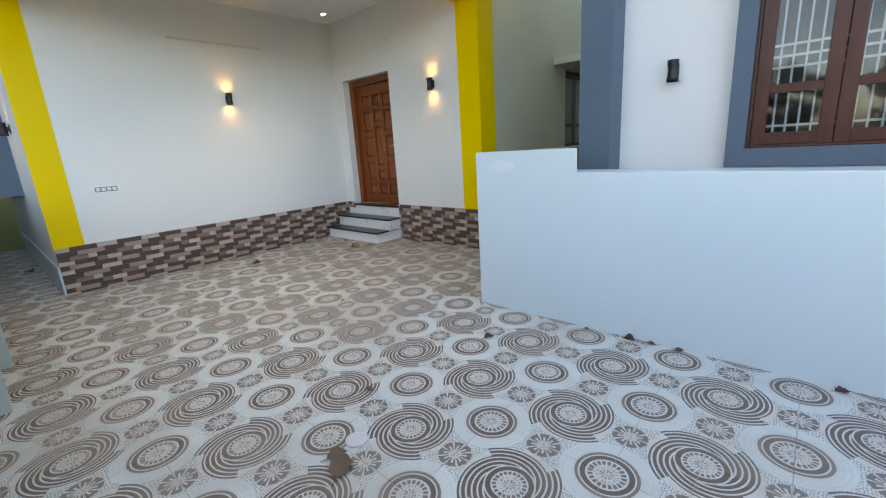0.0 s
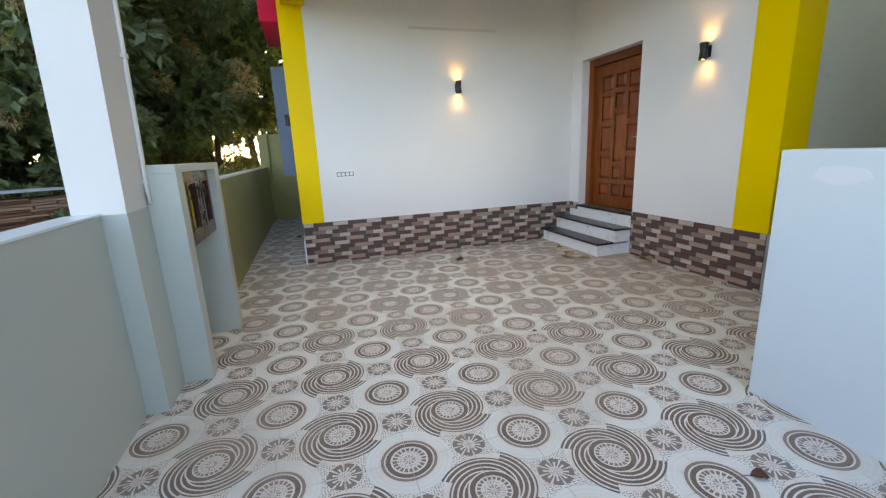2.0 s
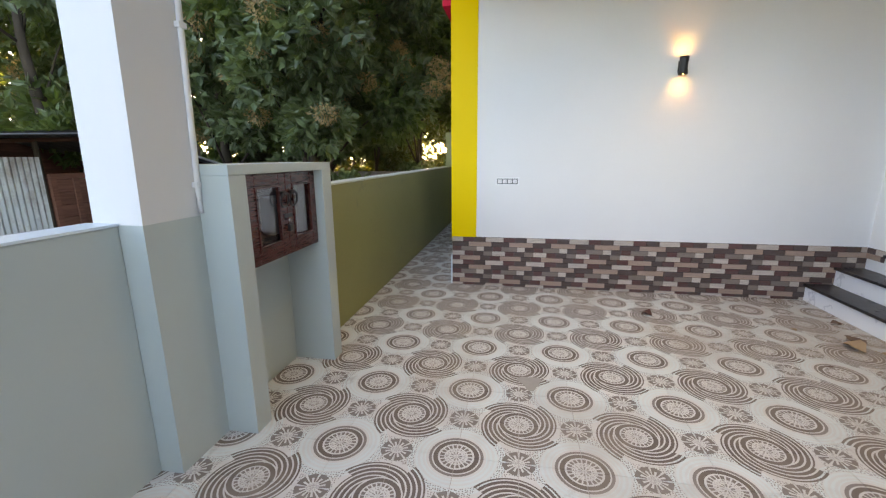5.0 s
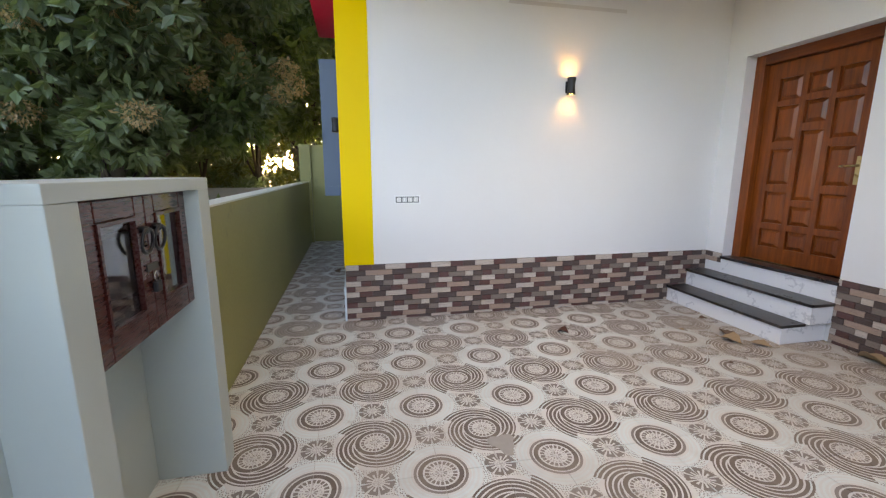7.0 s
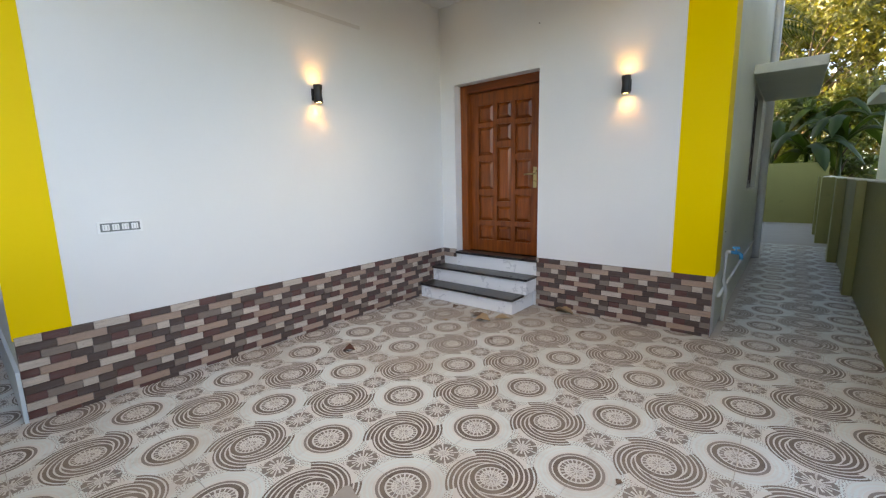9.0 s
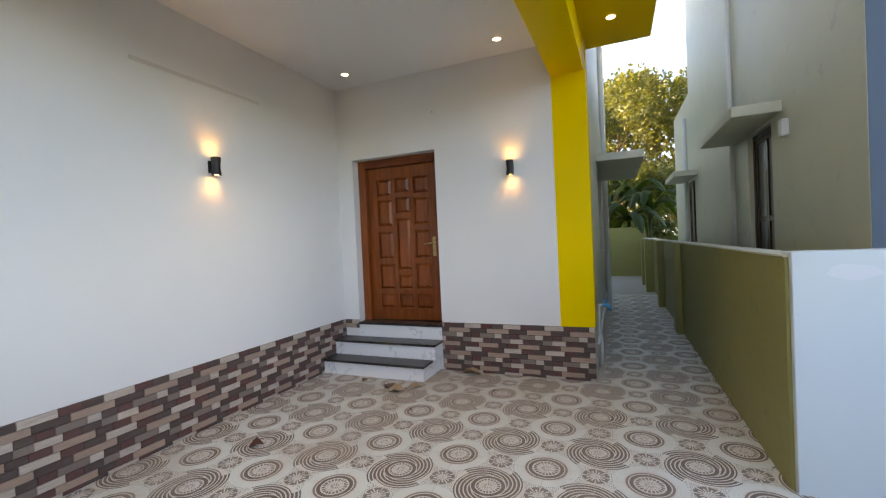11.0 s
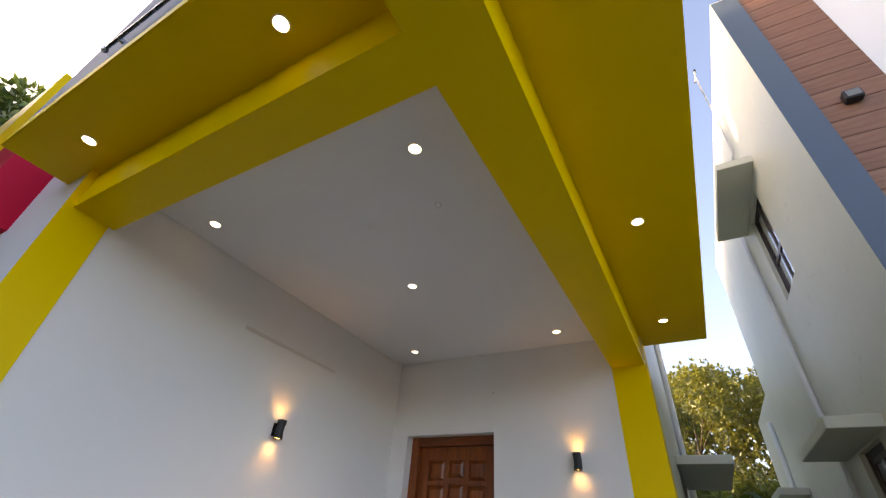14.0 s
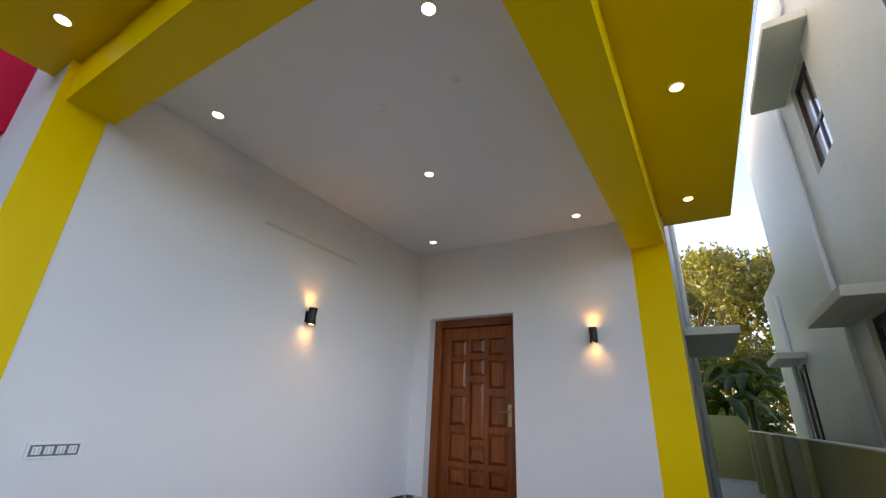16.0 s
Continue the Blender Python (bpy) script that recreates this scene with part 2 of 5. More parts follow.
def earth_material():
    m, nt, b = base("leaf_strewn_earth")
    pos = position(nt)
    n, f = noise_val(nt, 0.6, 6, pos), noise_val(nt, 9, 6, pos, 0.7)
    col = mix(nt, n, (0.09, 0.065, 0.04), (0.05, 0.065, 0.022))
    col = mix(nt, f * 0.6, col, (0.12, 0.10, 0.06))
    nt.links.new(col, b.inputs["Base Color"])
    b.inputs["Roughness"].default_value = 0.95
    bump(nt, b, f, 0.6, 0.05)
    return m


WHITE = paint("white_wall_paint", (0.76, 0.75, 0.735), 0.6, 0.05, grain=0.02)
PALE = paint("pillar_white_paint", (0.62, 0.62, 0.61), 0.5, 0.04, grain=0.02, relief=0.06)
CEIL = paint("white_ceiling_paint", (0.80, 0.795, 0.785), 0.7, 0.05)
COOL = paint("cool_white_paint", (0.63, 0.715, 0.75), 0.28, 0.02, grain=0.0, relief=0.0)
GREY = paint("grey_green_wall_paint", (0.42, 0.47, 0.445), 0.40, 0.06, grain=0.02, relief=0.07)
CREAM = paint("cream_wall_paint", (0.63, 0.64, 0.53), 0.42, 0.10, relief=0.2, dirt=(0.42, 0.42, 0.36))
OLIVE = paint("olive_wall_paint", (0.290, 0.275, 0.098), 0.46, 0.14, dirt=(0.17, 0.165, 0.07), spec=0.35)
YELLOW = paint("yellow_paint", (0.86, 0.585, 0.0), 0.5, 0.04, relief=0.06, spec=0.2)
SLATE = paint("slate_blue_paint", (0.105, 0.145, 0.192), 0.55, 0.06, relief=0.06, spec=0.15)
RED = paint("crimson_paint", (0.62, 0.008, 0.040), 0.5, 0.05, spec=0.15)
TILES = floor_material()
BRICKS = {"cream": brick_material("cream_brick", (0.56, 0.47, 0.40)), "tan": brick_material("tan_brick", (0.42, 0.29, 0.225)), "maroon": brick_material("maroon_brick", (0.130, 0.056, 0.050)),
          "dark": brick_material("dark_brown_brick", (0.098, 0.066, 0.058)), "grey": brick_material("grey_brown_brick", (0.24, 0.185, 0.155))}
GROUT = plain("grout", (0.42, 0.38, 0.34), 0.9)
MORTAR = plain("dark_mortar", (0.13, 0.10, 0.09), 0.9)
TEAK = wood("varnished_teak", (0.315, 0.072, 0.010), (0.085, 0.017, 0.0035), 'Z', 0.36, 0.3)
TEAK_X = wood("varnished_teak_rail", (0.27, 0.060, 0.009), (0.080, 0.016, 0.0035), 'X', 0.36, 0.3)
MAROON = wood("maroon_stained_wood", (0.070, 0.016, 0.011), (0.034, 0.008, 0.006), 'X', 0.28, 0.45, gloss=0.05)
DARKWOOD = wood("dark_brown_wood", (0.055, 0.028, 0.018), (0.022, 0.012, 0.009), 'Z', 0.35, 0.3)
REDWOOD = wood("red_brown_window_wood", (0.11, 0.032, 0.020), (0.050, 0.015, 0.010), 'Z', 0.35, 0.06)
CLADDING = wood("timber_cladding", (0.30, 0.155, 0.095), (0.17, 0.075, 0.045), 'X', 0.5, 0.1)
OLDWOOD = wood("weathered_shed_wood", (0.26, 0.115, 0.075), (0.10, 0.042, 0.028), 'X', 0.8, 0.0)
OLDPALE = wood("pale_stacked_timber", (0.42, 0.27, 0.19), (0.20, 0.12, 0.085), 'X', 0.85, 0.0)
TARP = plain("pale_cover_sheet", (0.66, 0.66, 0.66), 0.4, vary=0.25, scale=6)
GRANITE = granite_material()
MARBLE = marble_material()
BLACK = plain("black_metal", (0.018, 0.018, 0.019), 0.4, 0.3)
BRASS = plain("aged_brass", (0.50, 0.37, 0.17), 0.3, 0.9)
STEEL = plain("stainless_steel", (0.6, 0.6, 0.6), 0.25, 1.0)
PVC = plain("white_pvc", (0.72, 0.73, 0.72), 0.35)
PLASTIC = plain("white_plastic", (0.80, 0.80, 0.79), 0.3, vary=0.04)
BLUE = plain("blue_plastic", (0.03, 0.33, 0.60), 0.35)
GRILLE = plain("white_painted_iron", (0.70, 0.71, 0.70), 0.4)
PATCH = plain("plaster_patch", (0.66, 0.63, 0.60), 0.75)
LEAF_TINTS = {"tan": plain("tan_dry_leaf", (0.34, 0.235, 0.14), 0.8, relief=0.4), "red": plain("reddish_dry_leaf", (0.085, 0.030, 0.020), 0.8, relief=0.4), "brown": plain("brown_dry_leaf", (0.15, 0.095, 0.065), 0.85, relief=0.4)}
CEMENT = plain("cement_smear", (0.40, 0.37, 0.34), 0.9, scale=30, vary=0.4)
GLASS = glass("window_glass", (0.86, 0.9, 0.9))
CABINET_GLASS = glass("smoked_cabinet_glass", (0.62, 0.66, 0.66))
CABINET_GLASS.node_tree.nodes["Principled BSDF"].inputs["IOR"].default_value = 1.75
FROST = plain("frosted_pane", (0.17, 0.185, 0.18), 0.35)
GLOSSPANE = plain("reflective_pane", (0.74, 0.75, 0.78), 0.14, 0.9, vary=0.02, relief=0.0, spec=1.0)
# brown-grey tone carries the dimness of the room behind the front window
WINDOW_DARK = plain("dark_window_backing", (0.14, 0.125, 0.115), 0.9, scale=8, vary=0.5)
# near-black colour stands in for the lack of light indoors
ROOM = plain("unlit_room_dark", (0.06, 0.06, 0.06), 0.9)
LENS_OFF = plain("unlit_lens", (0.55, 0.55, 0.52), 0.3)
DOWNLIGHT = glow("downlight_glow", (1.0, 0.84, 0.58), 1.3)
LAMP_GLOW = glow("warm_lamp_glow", (1.0, 0.62, 0.22), 4.0)
SHEET = corrugated("corrugated_sheet", (0.64, 0.68, 0.65), (0.20, 0.12, 0.085))
ROOFING = corrugated("old_roof_sheet", (0.14, 0.14, 0.145), (0.07, 0.045, 0.035))
BARK = plain("bark", (0.10, 0.075, 0.05), 0.95, scale=14, relief=0.8, vary=0.5)
LEAF_DARK = leaf_material("dark_leaf", (0.010, 0.024, 0.008), (0.140, 0.200, 0.066))
LEAF_BLUE = leaf_material("grey_green_leaf", (0.014, 0.030, 0.016), (0.175, 0.240, 0.125))
LEAF_GOLD = leaf_material("yellow_green_leaf", (0.022, 0.042, 0.010), (0.135, 0.145, 0.03))
FLOWER = leaf_material("dull_blossom", (0.25, 0.185, 0.105), (0.44, 0.34, 0.21), 0.1)
TOUCHUP = paint("touched_up_paint", (0.72, 0.76, 0.81), 0.45, 0.03, grain=0.01, relief=0.03)
BANANA = leaf_material("banana_leaf", (0.008, 0.020, 0.005), (0.026, 0.050, 0.011), 0.15)
EARTH = earth_material()


# ---- helpers of shape ----
def part(name, bm, material, parent=None, label="", smooth=False, bevel=0.0):
    me = bpy.data.meshes.new(name)
    bm.normal_update()
    bm.to_mesh(me)
    bm.free()
    me.materials.append(material)
    if smooth:
        me.polygons.foreach_set("use_smooth", [True] * len(me.polygons))
    ob = new(name, me)
    if parent is not None:
        ob.parent = parent
    if label:
        ob["label"] = label
    if bevel:
        mod = ob.modifiers.new("edge", 'BEVEL')
        mod.width, mod.segments, mod.limit_method = bevel, 2, 'ANGLE'
    return ob


def thing(name, at=(0, 0, 0), turn=0.0, label="", category="", group="", kind=""):
    ob = new(name)
    ob.matrix_world = pose(*at, 0, 0, turn)
    ob.empty_display_size = 0.1
    return tagged(ob, label, category, group, kind)


def box(bm, x0, x1, y0, y1, z0, z1):
    if x0 > x1: x0, x1 = x1, x0
    if y0 > y1: y0, y1 = y1, y0
    if z0 > z1: z0, z1 = z1, z0
    v = [bm.verts.new(p) for p in ((x0, y0, z0), (x1, y0, z0), (x1, y1, z0), (x0, y1, z0), (x0, y0, z1), (x1, y0, z1), (x1, y1, z1), (x0, y1, z1))]
    for f in ((3, 2, 1, 0), (4, 5, 6, 7), (0, 1, 5, 4), (1, 2, 6, 5), (2, 3, 7, 6), (3, 0, 4, 7)):
        bm.faces.new([v[i] for i in f])
    return bm


def boxes(*bs):
    bm = bmesh.new()
    for b in bs:
        box(bm, *b)
    return bm


def prism(bm, outline, z0, z1):
    lo, hi = [bm.verts.new((x, y, z0)) for x, y in outline], [bm.verts.new((x, y, z1)) for x, y in outline]
    n = len(outline)
    bm.faces.new(lo[::-1]), bm.faces.new(hi)
    for i in range(n):
        bm.faces.new((lo[i], lo[(i + 1) % n], hi[(i + 1) % n], hi[i]))
    return bm


def tube(bm, points, radius, sides=10, closed=False, taper=None):
    """A round bar along a line of points."""
    pts = [Vector(p) for p in points]
    rings = []
    for i, p in enumerate(pts):
        if closed:
            d = pts[(i + 1) % len(pts)] - pts[i - 1]
        else:
            d = pts[min(i + 1, len(pts) - 1)] - pts[max(i - 1, 0)]
        q = d.to_track_quat('Z', 'Y')
        rad = radius if taper is None else radius + (taper - radius) * i / max(1, len(pts) - 1)
        rings.append([bm.verts.new(p + q @ Vector((rad * math.cos(2 * math.pi * k / sides), rad * math.sin(2 * math.pi * k / sides), 0))) for k in range(sides)])
    last = len(rings) if closed else len(rings) - 1
    for i in range(last):
        r0, r1 = rings[i], rings[(i + 1) % len(rings)]
        for k in range(sides):
            bm.faces.new((r0[k], r0[(k + 1) % sides], r1[(k + 1) % sides], r1[k]))
    if not closed:
        bm.faces.new(rings[0][::-1]), bm.faces.new(rings[-1])
    return bm


def lathe(bm, profile, sides=24, at=(0, 0, 0), cap=True):
    """A turned solid round z from (radius, height) pairs."""
    rings = [[bm.verts.new((at[0] + r * math.cos(2 * math.pi * k / sides), at[1] + r * math.sin(2 * math.pi * k / sides), at[2] + z)) for k in range(sides)] for r, z in profile]
    for r0, r1 in zip(rings, rings[1:]):
        for k in range(sides):
            bm.faces.new((r0[k], r0[(k + 1) % sides], r1[(k + 1) % sides], r1[k]))
    if cap:
        bm.faces.new(rings[0][::-1]), bm.faces.new(rings[-1])
    return bm


def structure(name, bm, material, label="", category="", bevel=0.0):
    return tagged(part(name, bm, material, bevel=bevel), label, category, kind="structure")

LITTER = ((-5.80, 2.59, 0.10, 40, 0.6, "red"), (-5.31, 3.93, 0.17, 15, 0.45, "tan"), (-5.44, 4.02, 0.19, 160, 0.25, "brown"), (-5.18, 4.10, 0.15, 30, 0.2, "tan"), (-5.83, 4.14, 0.08, 80, 0.3, "brown"),
          (-4.74, 4.655, 0.22, 175, 0.5, "tan"), (-1.79, 2.52, 0.075, 60, 0.5, "red"), (-1.985, 1.525, 0.05, 10, 0.3, "brown"), (-1.58, 1.03, 0.16, 125, 0.2, "brown"), (-1.66, 1.06, 0.10, 70, 0.25, "brown"),
          (-0.94, 3.07, 0.07, 5, 0.6, "red"), (-0.80, 3.085, 0.05, 170, 0.3, "brown"), (-0.62, 3.08, 0.06, 10, 0.2, "brown"), (0.18, 3.06, 0.07, 30, 0.3, "red"), (-1.25, 3.06, 0.04, 40, 0.3, "brown"),
          (-8.60, 0.48, 0.16, 30, 0.4, "brown"), (-3.46, 2.38, 0.04, 80, 0.2, "brown"), (-4.95, 3.55, 0.04, 100, 0.2, "brown"), (-5.62, 3.70, 0.05, 10, 0.2, "tan"), (-4.35, 4.2, 0.04, 50, 0.2, "brown"))


# ---- large structure ----
WA, WB, SIDE, FRONT = -6.495, 4.74, -3.407, 0.65          # porch: left wall, door wall, right side and front planes
CEILING, SLAB, SOFFIT, PLINTH = 3.54, 3.515, 3.20, 0.562
DOOR_L, DOOR_R, DOOR_Z0, DOOR_Z1 = -6.27, -5.115, 0.535, 2.61

structure("ground", boxes((-400, 400, -400, 400, -0.6, -0.25)), EARTH, "brown earth strewn with dry leaves", "ground")
structure("floor", boxes((-11.6, 6.0, -0.42, 3.2, -0.25, -0.0035), (-6.7, -2.2, 3.2, 16.6, -0.25, -0.0035)), GROUT, "grey cement bed under the printed tiles", "floor")

structure("wall_left", boxes((WA - 0.2, WA, FRONT, WB + 0.2, 0, CEILING)), WHITE, "white painted porch wall with a warm glow", "wall")
structure("wall_door", boxes((WA, DOOR_L, WB, WB + 0.2, 0, CEILING), (DOOR_R, SIDE, WB, WB + 0.2, 0, CEILING),
                             (DOOR_L, DOOR_R, WB, WB + 0.2, DOOR_Z1, CEILING), (DOOR_L, DOOR_R, WB, WB + 0.2, 0, DOOR_Z0 - 0.03)), WHITE,
          "white painted porch wall round the front door", "wall")
structure("wall_house_front", boxes((-12.0, WA - 0.2, FRONT, FRONT + 0.2, 0, 7.2)), WHITE, "white painted outer house wall", "wall")
structure("trim", boxes((-12.0, WA - 0.01, FRONT - 0.02, FRONT, 0, 0.34)), COOL, "pale plinth ledge along the house wall", "trim")
WIN_Y0, WIN_Y1, WIN_Z0, WIN_Z1 = 7.2, 8.75, 1.24, 2.57
structure("wall_house_side", boxes((SIDE - 0.2, SIDE, WB + 0.2, WIN_Y0, 0, 7.2), (SIDE - 0.2, SIDE, WIN_Y1, 10.2, 0, 7.2),
                                   (SIDE - 0.2, SIDE, WIN_Y0, WIN_Y1, 0, WIN_Z0), (SIDE - 0.2, SIDE, WIN_Y0, WIN_Y1, WIN_Z1, 7.2)), CREAM,
          "cream painted side wall of the house", "wall")
structure("wall_house_back", boxes((-12.0, SIDE - 0.2, 10.0, 10.2, 0, 7.2), (-12.2, -12.0, FRONT, 10.2, 0, 7.2)), CREAM, "cream painted back wall of the house", "wall")
structure("wall_upper", boxes((WA, SIDE - 0.2, WB, WB + 0.2, 3.70, 7.2), (WA - 0.2, WA, FRONT + 0.2, WB, 3.70, 7.2)), WHITE, "white upper storey wall over the porch", "wall")
structure("roof", boxes((-12.3, SIDE + 0.15, WB, 10.4, 7.2, 7.4), (-12.3, WA + 0.15, 0.5, WB, 7.2, 7.4)), WHITE, "flat concrete roof slab", "roof")
# unseen block, added to keep low sun out of the back yard
structure("sun_block_rear", boxes((-12.0, -4.4, 10.2, 16.2, 0, 6.8)), CREAM, "unseen cream block added behind the house to stop the sun", "wall")
# dark sheet added in place of an unlit room
structure("inner_backing", boxes((WA - 0.2, SIDE - 0.2, WB + 1.6, WB + 1.7, 0, 3.7)), ROOM, "near-black sheet standing for the unlit room behind the door", "wall")

# porch ceiling and the yellow slab that runs out past its beams
structure("ceiling", prism(bmesh.new(), [(WA, 0.95), (-3.80, 0.95), (-3.74, WB), (WA, WB)], CEILING, CEILING + 0.15), CEIL, "smooth white porch ceiling", "ceiling")
slab = structure("porch_slab", boxes((-6.84, -2.785, 0.245, 0.96, SLAB, SLAB + 0.14), (-3.82, -2.785, 0.96, 5.02, SLAB + 0.001, SLAB + 0.14)), YELLOW,
                 "yellow painted roof slab overhanging the porch", "roof slab")
drip = bmesh.new()
box(drip, -6.84, -2.785, 0.232, 0.245, SLAB + 0.01, SLAB + 0.155), box(drip, -2.785, -2.772, 0.232, 5.033, SLAB + 0.01, SLAB + 0.155)
box(drip, -3.40, -2.772, 5.02, 5.033, SLAB + 0.01, SLAB + 0.155), box(drip, -6.853, -6.84, 0.232, 0.66, SLAB + 0.01, SLAB + 0.155)
structure("slab_fascia", drip, YELLOW, "thin yellow fascia round the slab edge", "trim")
structure("beam_front", prism(bmesh.new(), [(WA, 0.69), (-3.836, 0.69), (-3.830, 0.965), (WA, 0.965)], SOFFIT, SLAB), YELLOW, "yellow painted concrete beam across the porch front", "beam")
structure("beam_side", prism(bmesh.new(), [(-3.86, -0.42), (-3.515, -0.42), (-3.418, WB), (-3.748, WB)], SOFFIT, SLAB), YELLOW,
          "yellow painted concrete beam along the open porch side", "beam")
structure("column_left", boxes((WA, WA + 0.006, FRONT, 0.922, PLINTH, SOFFIT + 0.002), (WA - 0.004, WA + 0.006, FRONT - 0.008, FRONT, PLINTH - 0.02, SLAB), (WA, WA + 0.006, FRONT, 0.70, SOFFIT + 0.002, SLAB)), YELLOW,
          "yellow painted pilaster at the wall end", "column")
structure("column_right", boxes((-3.745, SIDE + 0.006, WB - 0.006, WB, PLINTH, SOFFIT + 0.002), (SIDE, SIDE + 0.006, WB, WB + 0.33, PLINTH, SLAB)), YELLOW,
          "yellow painted corner column beside the door", "column")
structure("parapet", boxes((-6.76, -2.83, 0.236, 0.31, SLAB + 0.155, 5.9), (-2.86, -2.80, 0.31, 4.98, SLAB + 0.155, 4.42)), SLATE, "slate blue balcony parapet above the porch", "parapet")
rail = thing("handrail", label="stainless steel handrail on the balcony edge", category="handrail")
part("rail_bar", tube(bmesh.new(), [(-5.85, 0.205, 3.90), (-2.80, 0.205, 3.90)], 0.011, 12), STEEL, rail, smooth=True)
part("end_knob", lathe(bmesh.new(), [(0.001, -0.022), (0.016, -0.015), (0.020, 0), (0.016, 0.015), (0.001, 0.022)], 14, (-5.86, 0.205, 3.90)), STEEL, rail, smooth=True)
for x in (-5.7, -4.8, -3.9, -3.1):
    part("bracket", boxes((x - 0.012, x + 0.012, 0.205, 0.238, 3.888, 3.912)), STEEL, rail)
structure("band_upper", boxes((-12.0, -9.0, 0.27, FRONT, 4.36, 6.0)), YELLOW, "yellow projecting upper box on the house wall", "trim")
structure("red_canopy", boxes((-9.0, -7.55, 0.362, FRONT, 3.30, 5.4)), RED, "crimson painted box projecting from the house wall", "canopy")

# window box on the outer wall
wbox = thing("window_box", label="slate blue projecting surround of a side window", category="window surround", kind="structure")
for b in ((-9.9, -8.29, 0.387, FRONT, 2.72, 2.845), (-9.9, -8.29, 0.387, FRONT, 1.13, 1.255), (-8.40, -8.29, 0.387, FRONT, 1.256, 2.719), (-9.9, -9.79, 0.387, FRONT, 1.256, 2.719)):
    part("surround_side", boxes(b), SLATE, wbox)
part("pane", boxes((-9.79, -8.40, FRONT - 0.03, FRONT - 0.004, 1.256, 2.719)), FROST, wbox)

# boundary walls
structure("wall_boundary_grey", boxes((-3.32, 6.0, -0.40, -0.25, -0.25, 1.180)), GREY, "grey-green painted boundary wall", "wall", bevel=0.008)
structure("wall_boundary_olive", boxes((-11.5, -4.62, -0.27, -0.115, -0.25, 1.232)), OLIVE, "glossy olive painted boundary wall", "wall", bevel=0.008)
structure("wall_coping", boxes((-11.5, -4.62, -0.275, -0.11, 1.232, 1.246)), CREAM, "cream painted top of the olive wall", "trim")
structure("wall_coping_grey", boxes((-3.318, 6.0, -0.405, -0.245, 1.180, 1.190)), COOL, "pale painted wall top", "trim")
structure("wall_far_yard", boxes((-13.4, -13.2, -9.0, -0.6, -0.25, 1.06)), GROUT, "low grey rendered wall across the next yard", "wall")
structure("wall_boundary_end", boxes((-11.65, -11.5, -0.27, FRONT + 0.6, -0.25, 1.97), (-11.5, -11.38, -0.27, -0.06, -0.25, 1.98)), OLIVE, "olive painted wall closing the side passage", "wall")
structure("wall_boundary_back", boxes((-14.0, -2.2, 16.5, 16.65, -0.25, 1.74)), OLIVE, "olive painted wall across the back yard", "wall")
structure("wall_division", boxes((-2.30, -2.15, 3.14, 16.5, -0.25, 1.335)), OLIVE, "olive painted wall dividing two plots", "wall", bevel=0.006)
for y, w, d in ((7.2, 0.3, 0.09), (9.6, 0.3, 0.12), (12.0, 0.3, 0.20), (13.6, 0.3, 0.20)):
    structure("wall_pier", boxes((-2.30 - d, -2.301, y, y + w, -0.25, 1.345)), OLIVE, "olive painted pier on the dividing wall", "wall pier", bevel=0.006)
structure("wall_division_top", boxes((-2.305, -2.145, 3.14, 16.5, 1.335, 1.347)), CREAM, "pale top of the dividing wall", "trim")
# out of view, added to close the yard and cut low light from +x
structure("added_yard_end", boxes((6.0, 6.2, -0.42, 3.1, -0.25, 1.5)), GREY, "unseen grey wall added to close the yard end", "wall")

# gate pillar
up = boxes((-3.668, -3.322, -0.378, -0.135, 1.182, SOFFIT))
for v in up.verts:
    v.co.y += 0.028 * (v.co.z - 1.165)                    # built a little out of plumb
structure("pillar_upper", up, PALE, "white upper part of the gate pillar", "pillar")
structure("pillar_lower", boxes((-3.671, -3.319, -0.381, -0.132, -0.25, 1.182)), GREY, "grey-green lower part of the gate pillar", "pillar")

# meter housing beside the pillar
housing = thing("meter_housing", label="grey painted masonry niche for the meter cabinet", category="meter housing", kind="structure")
HOUSE_TOP, NEAR_Y, FAR_Y = 1.422, 0.042, 0.092                # the front of the niche is not quite parallel to the wall
part("side_wall", boxes((-3.768, -3.640, -0.21, NEAR_Y, 0, HOUSE_TOP - 0.05)), GREY, housing, bevel=0.003)
part("side_wall", boxes((-4.62, -4.492, -0.21, FAR_Y, 0, HOUSE_TOP - 0.05)), GREY, housing, bevel=0.003)
part("top_slab", prism(bmesh.new(), [(-4.62, -0.30), (-3.640, -0.30), (-3.640, NEAR_Y), (-4.62, FAR_Y)], HOUSE_TOP - 0.05, HOUSE_TOP), GREY, housing, bevel=0.003)
part("back_wall", boxes((-4.62, -3.672, -0.30, -0.21, -0.25, HOUSE_TOP - 0.05)), GREY, housing)

# ---- neighbouring house ----
NY = 3.10
bm = bmesh.new()
outline = ((-2.28, -0.25), (6.0, -0.25), (6.0, 1.193), (-1.365, 1.193), (-1.365, 1.365), (-2.28, 1.365))
lo, hi = [bm.verts.new((x, NY, z)) for x, z in outline], [bm.verts.new((x, NY + 0.15, z)) for x, z in outline]
bm.faces.new(lo), bm.faces.new(hi[::-1])
hi[3].co.x, hi[4].co.x = -1.50, -1.50           # the raised part ends on a slant
for k in range(6):
    bm.faces.new((lo[k], hi[k], hi[(k + 1) % 6], lo[(k + 1) % 6]))
bmesh.ops.recalc_face_normals(bm, faces=bm.faces)
structure("wall_white", bm, COOL, "pale blue-white glossy compound wall with a stepped top", "wall", bevel=0.006)
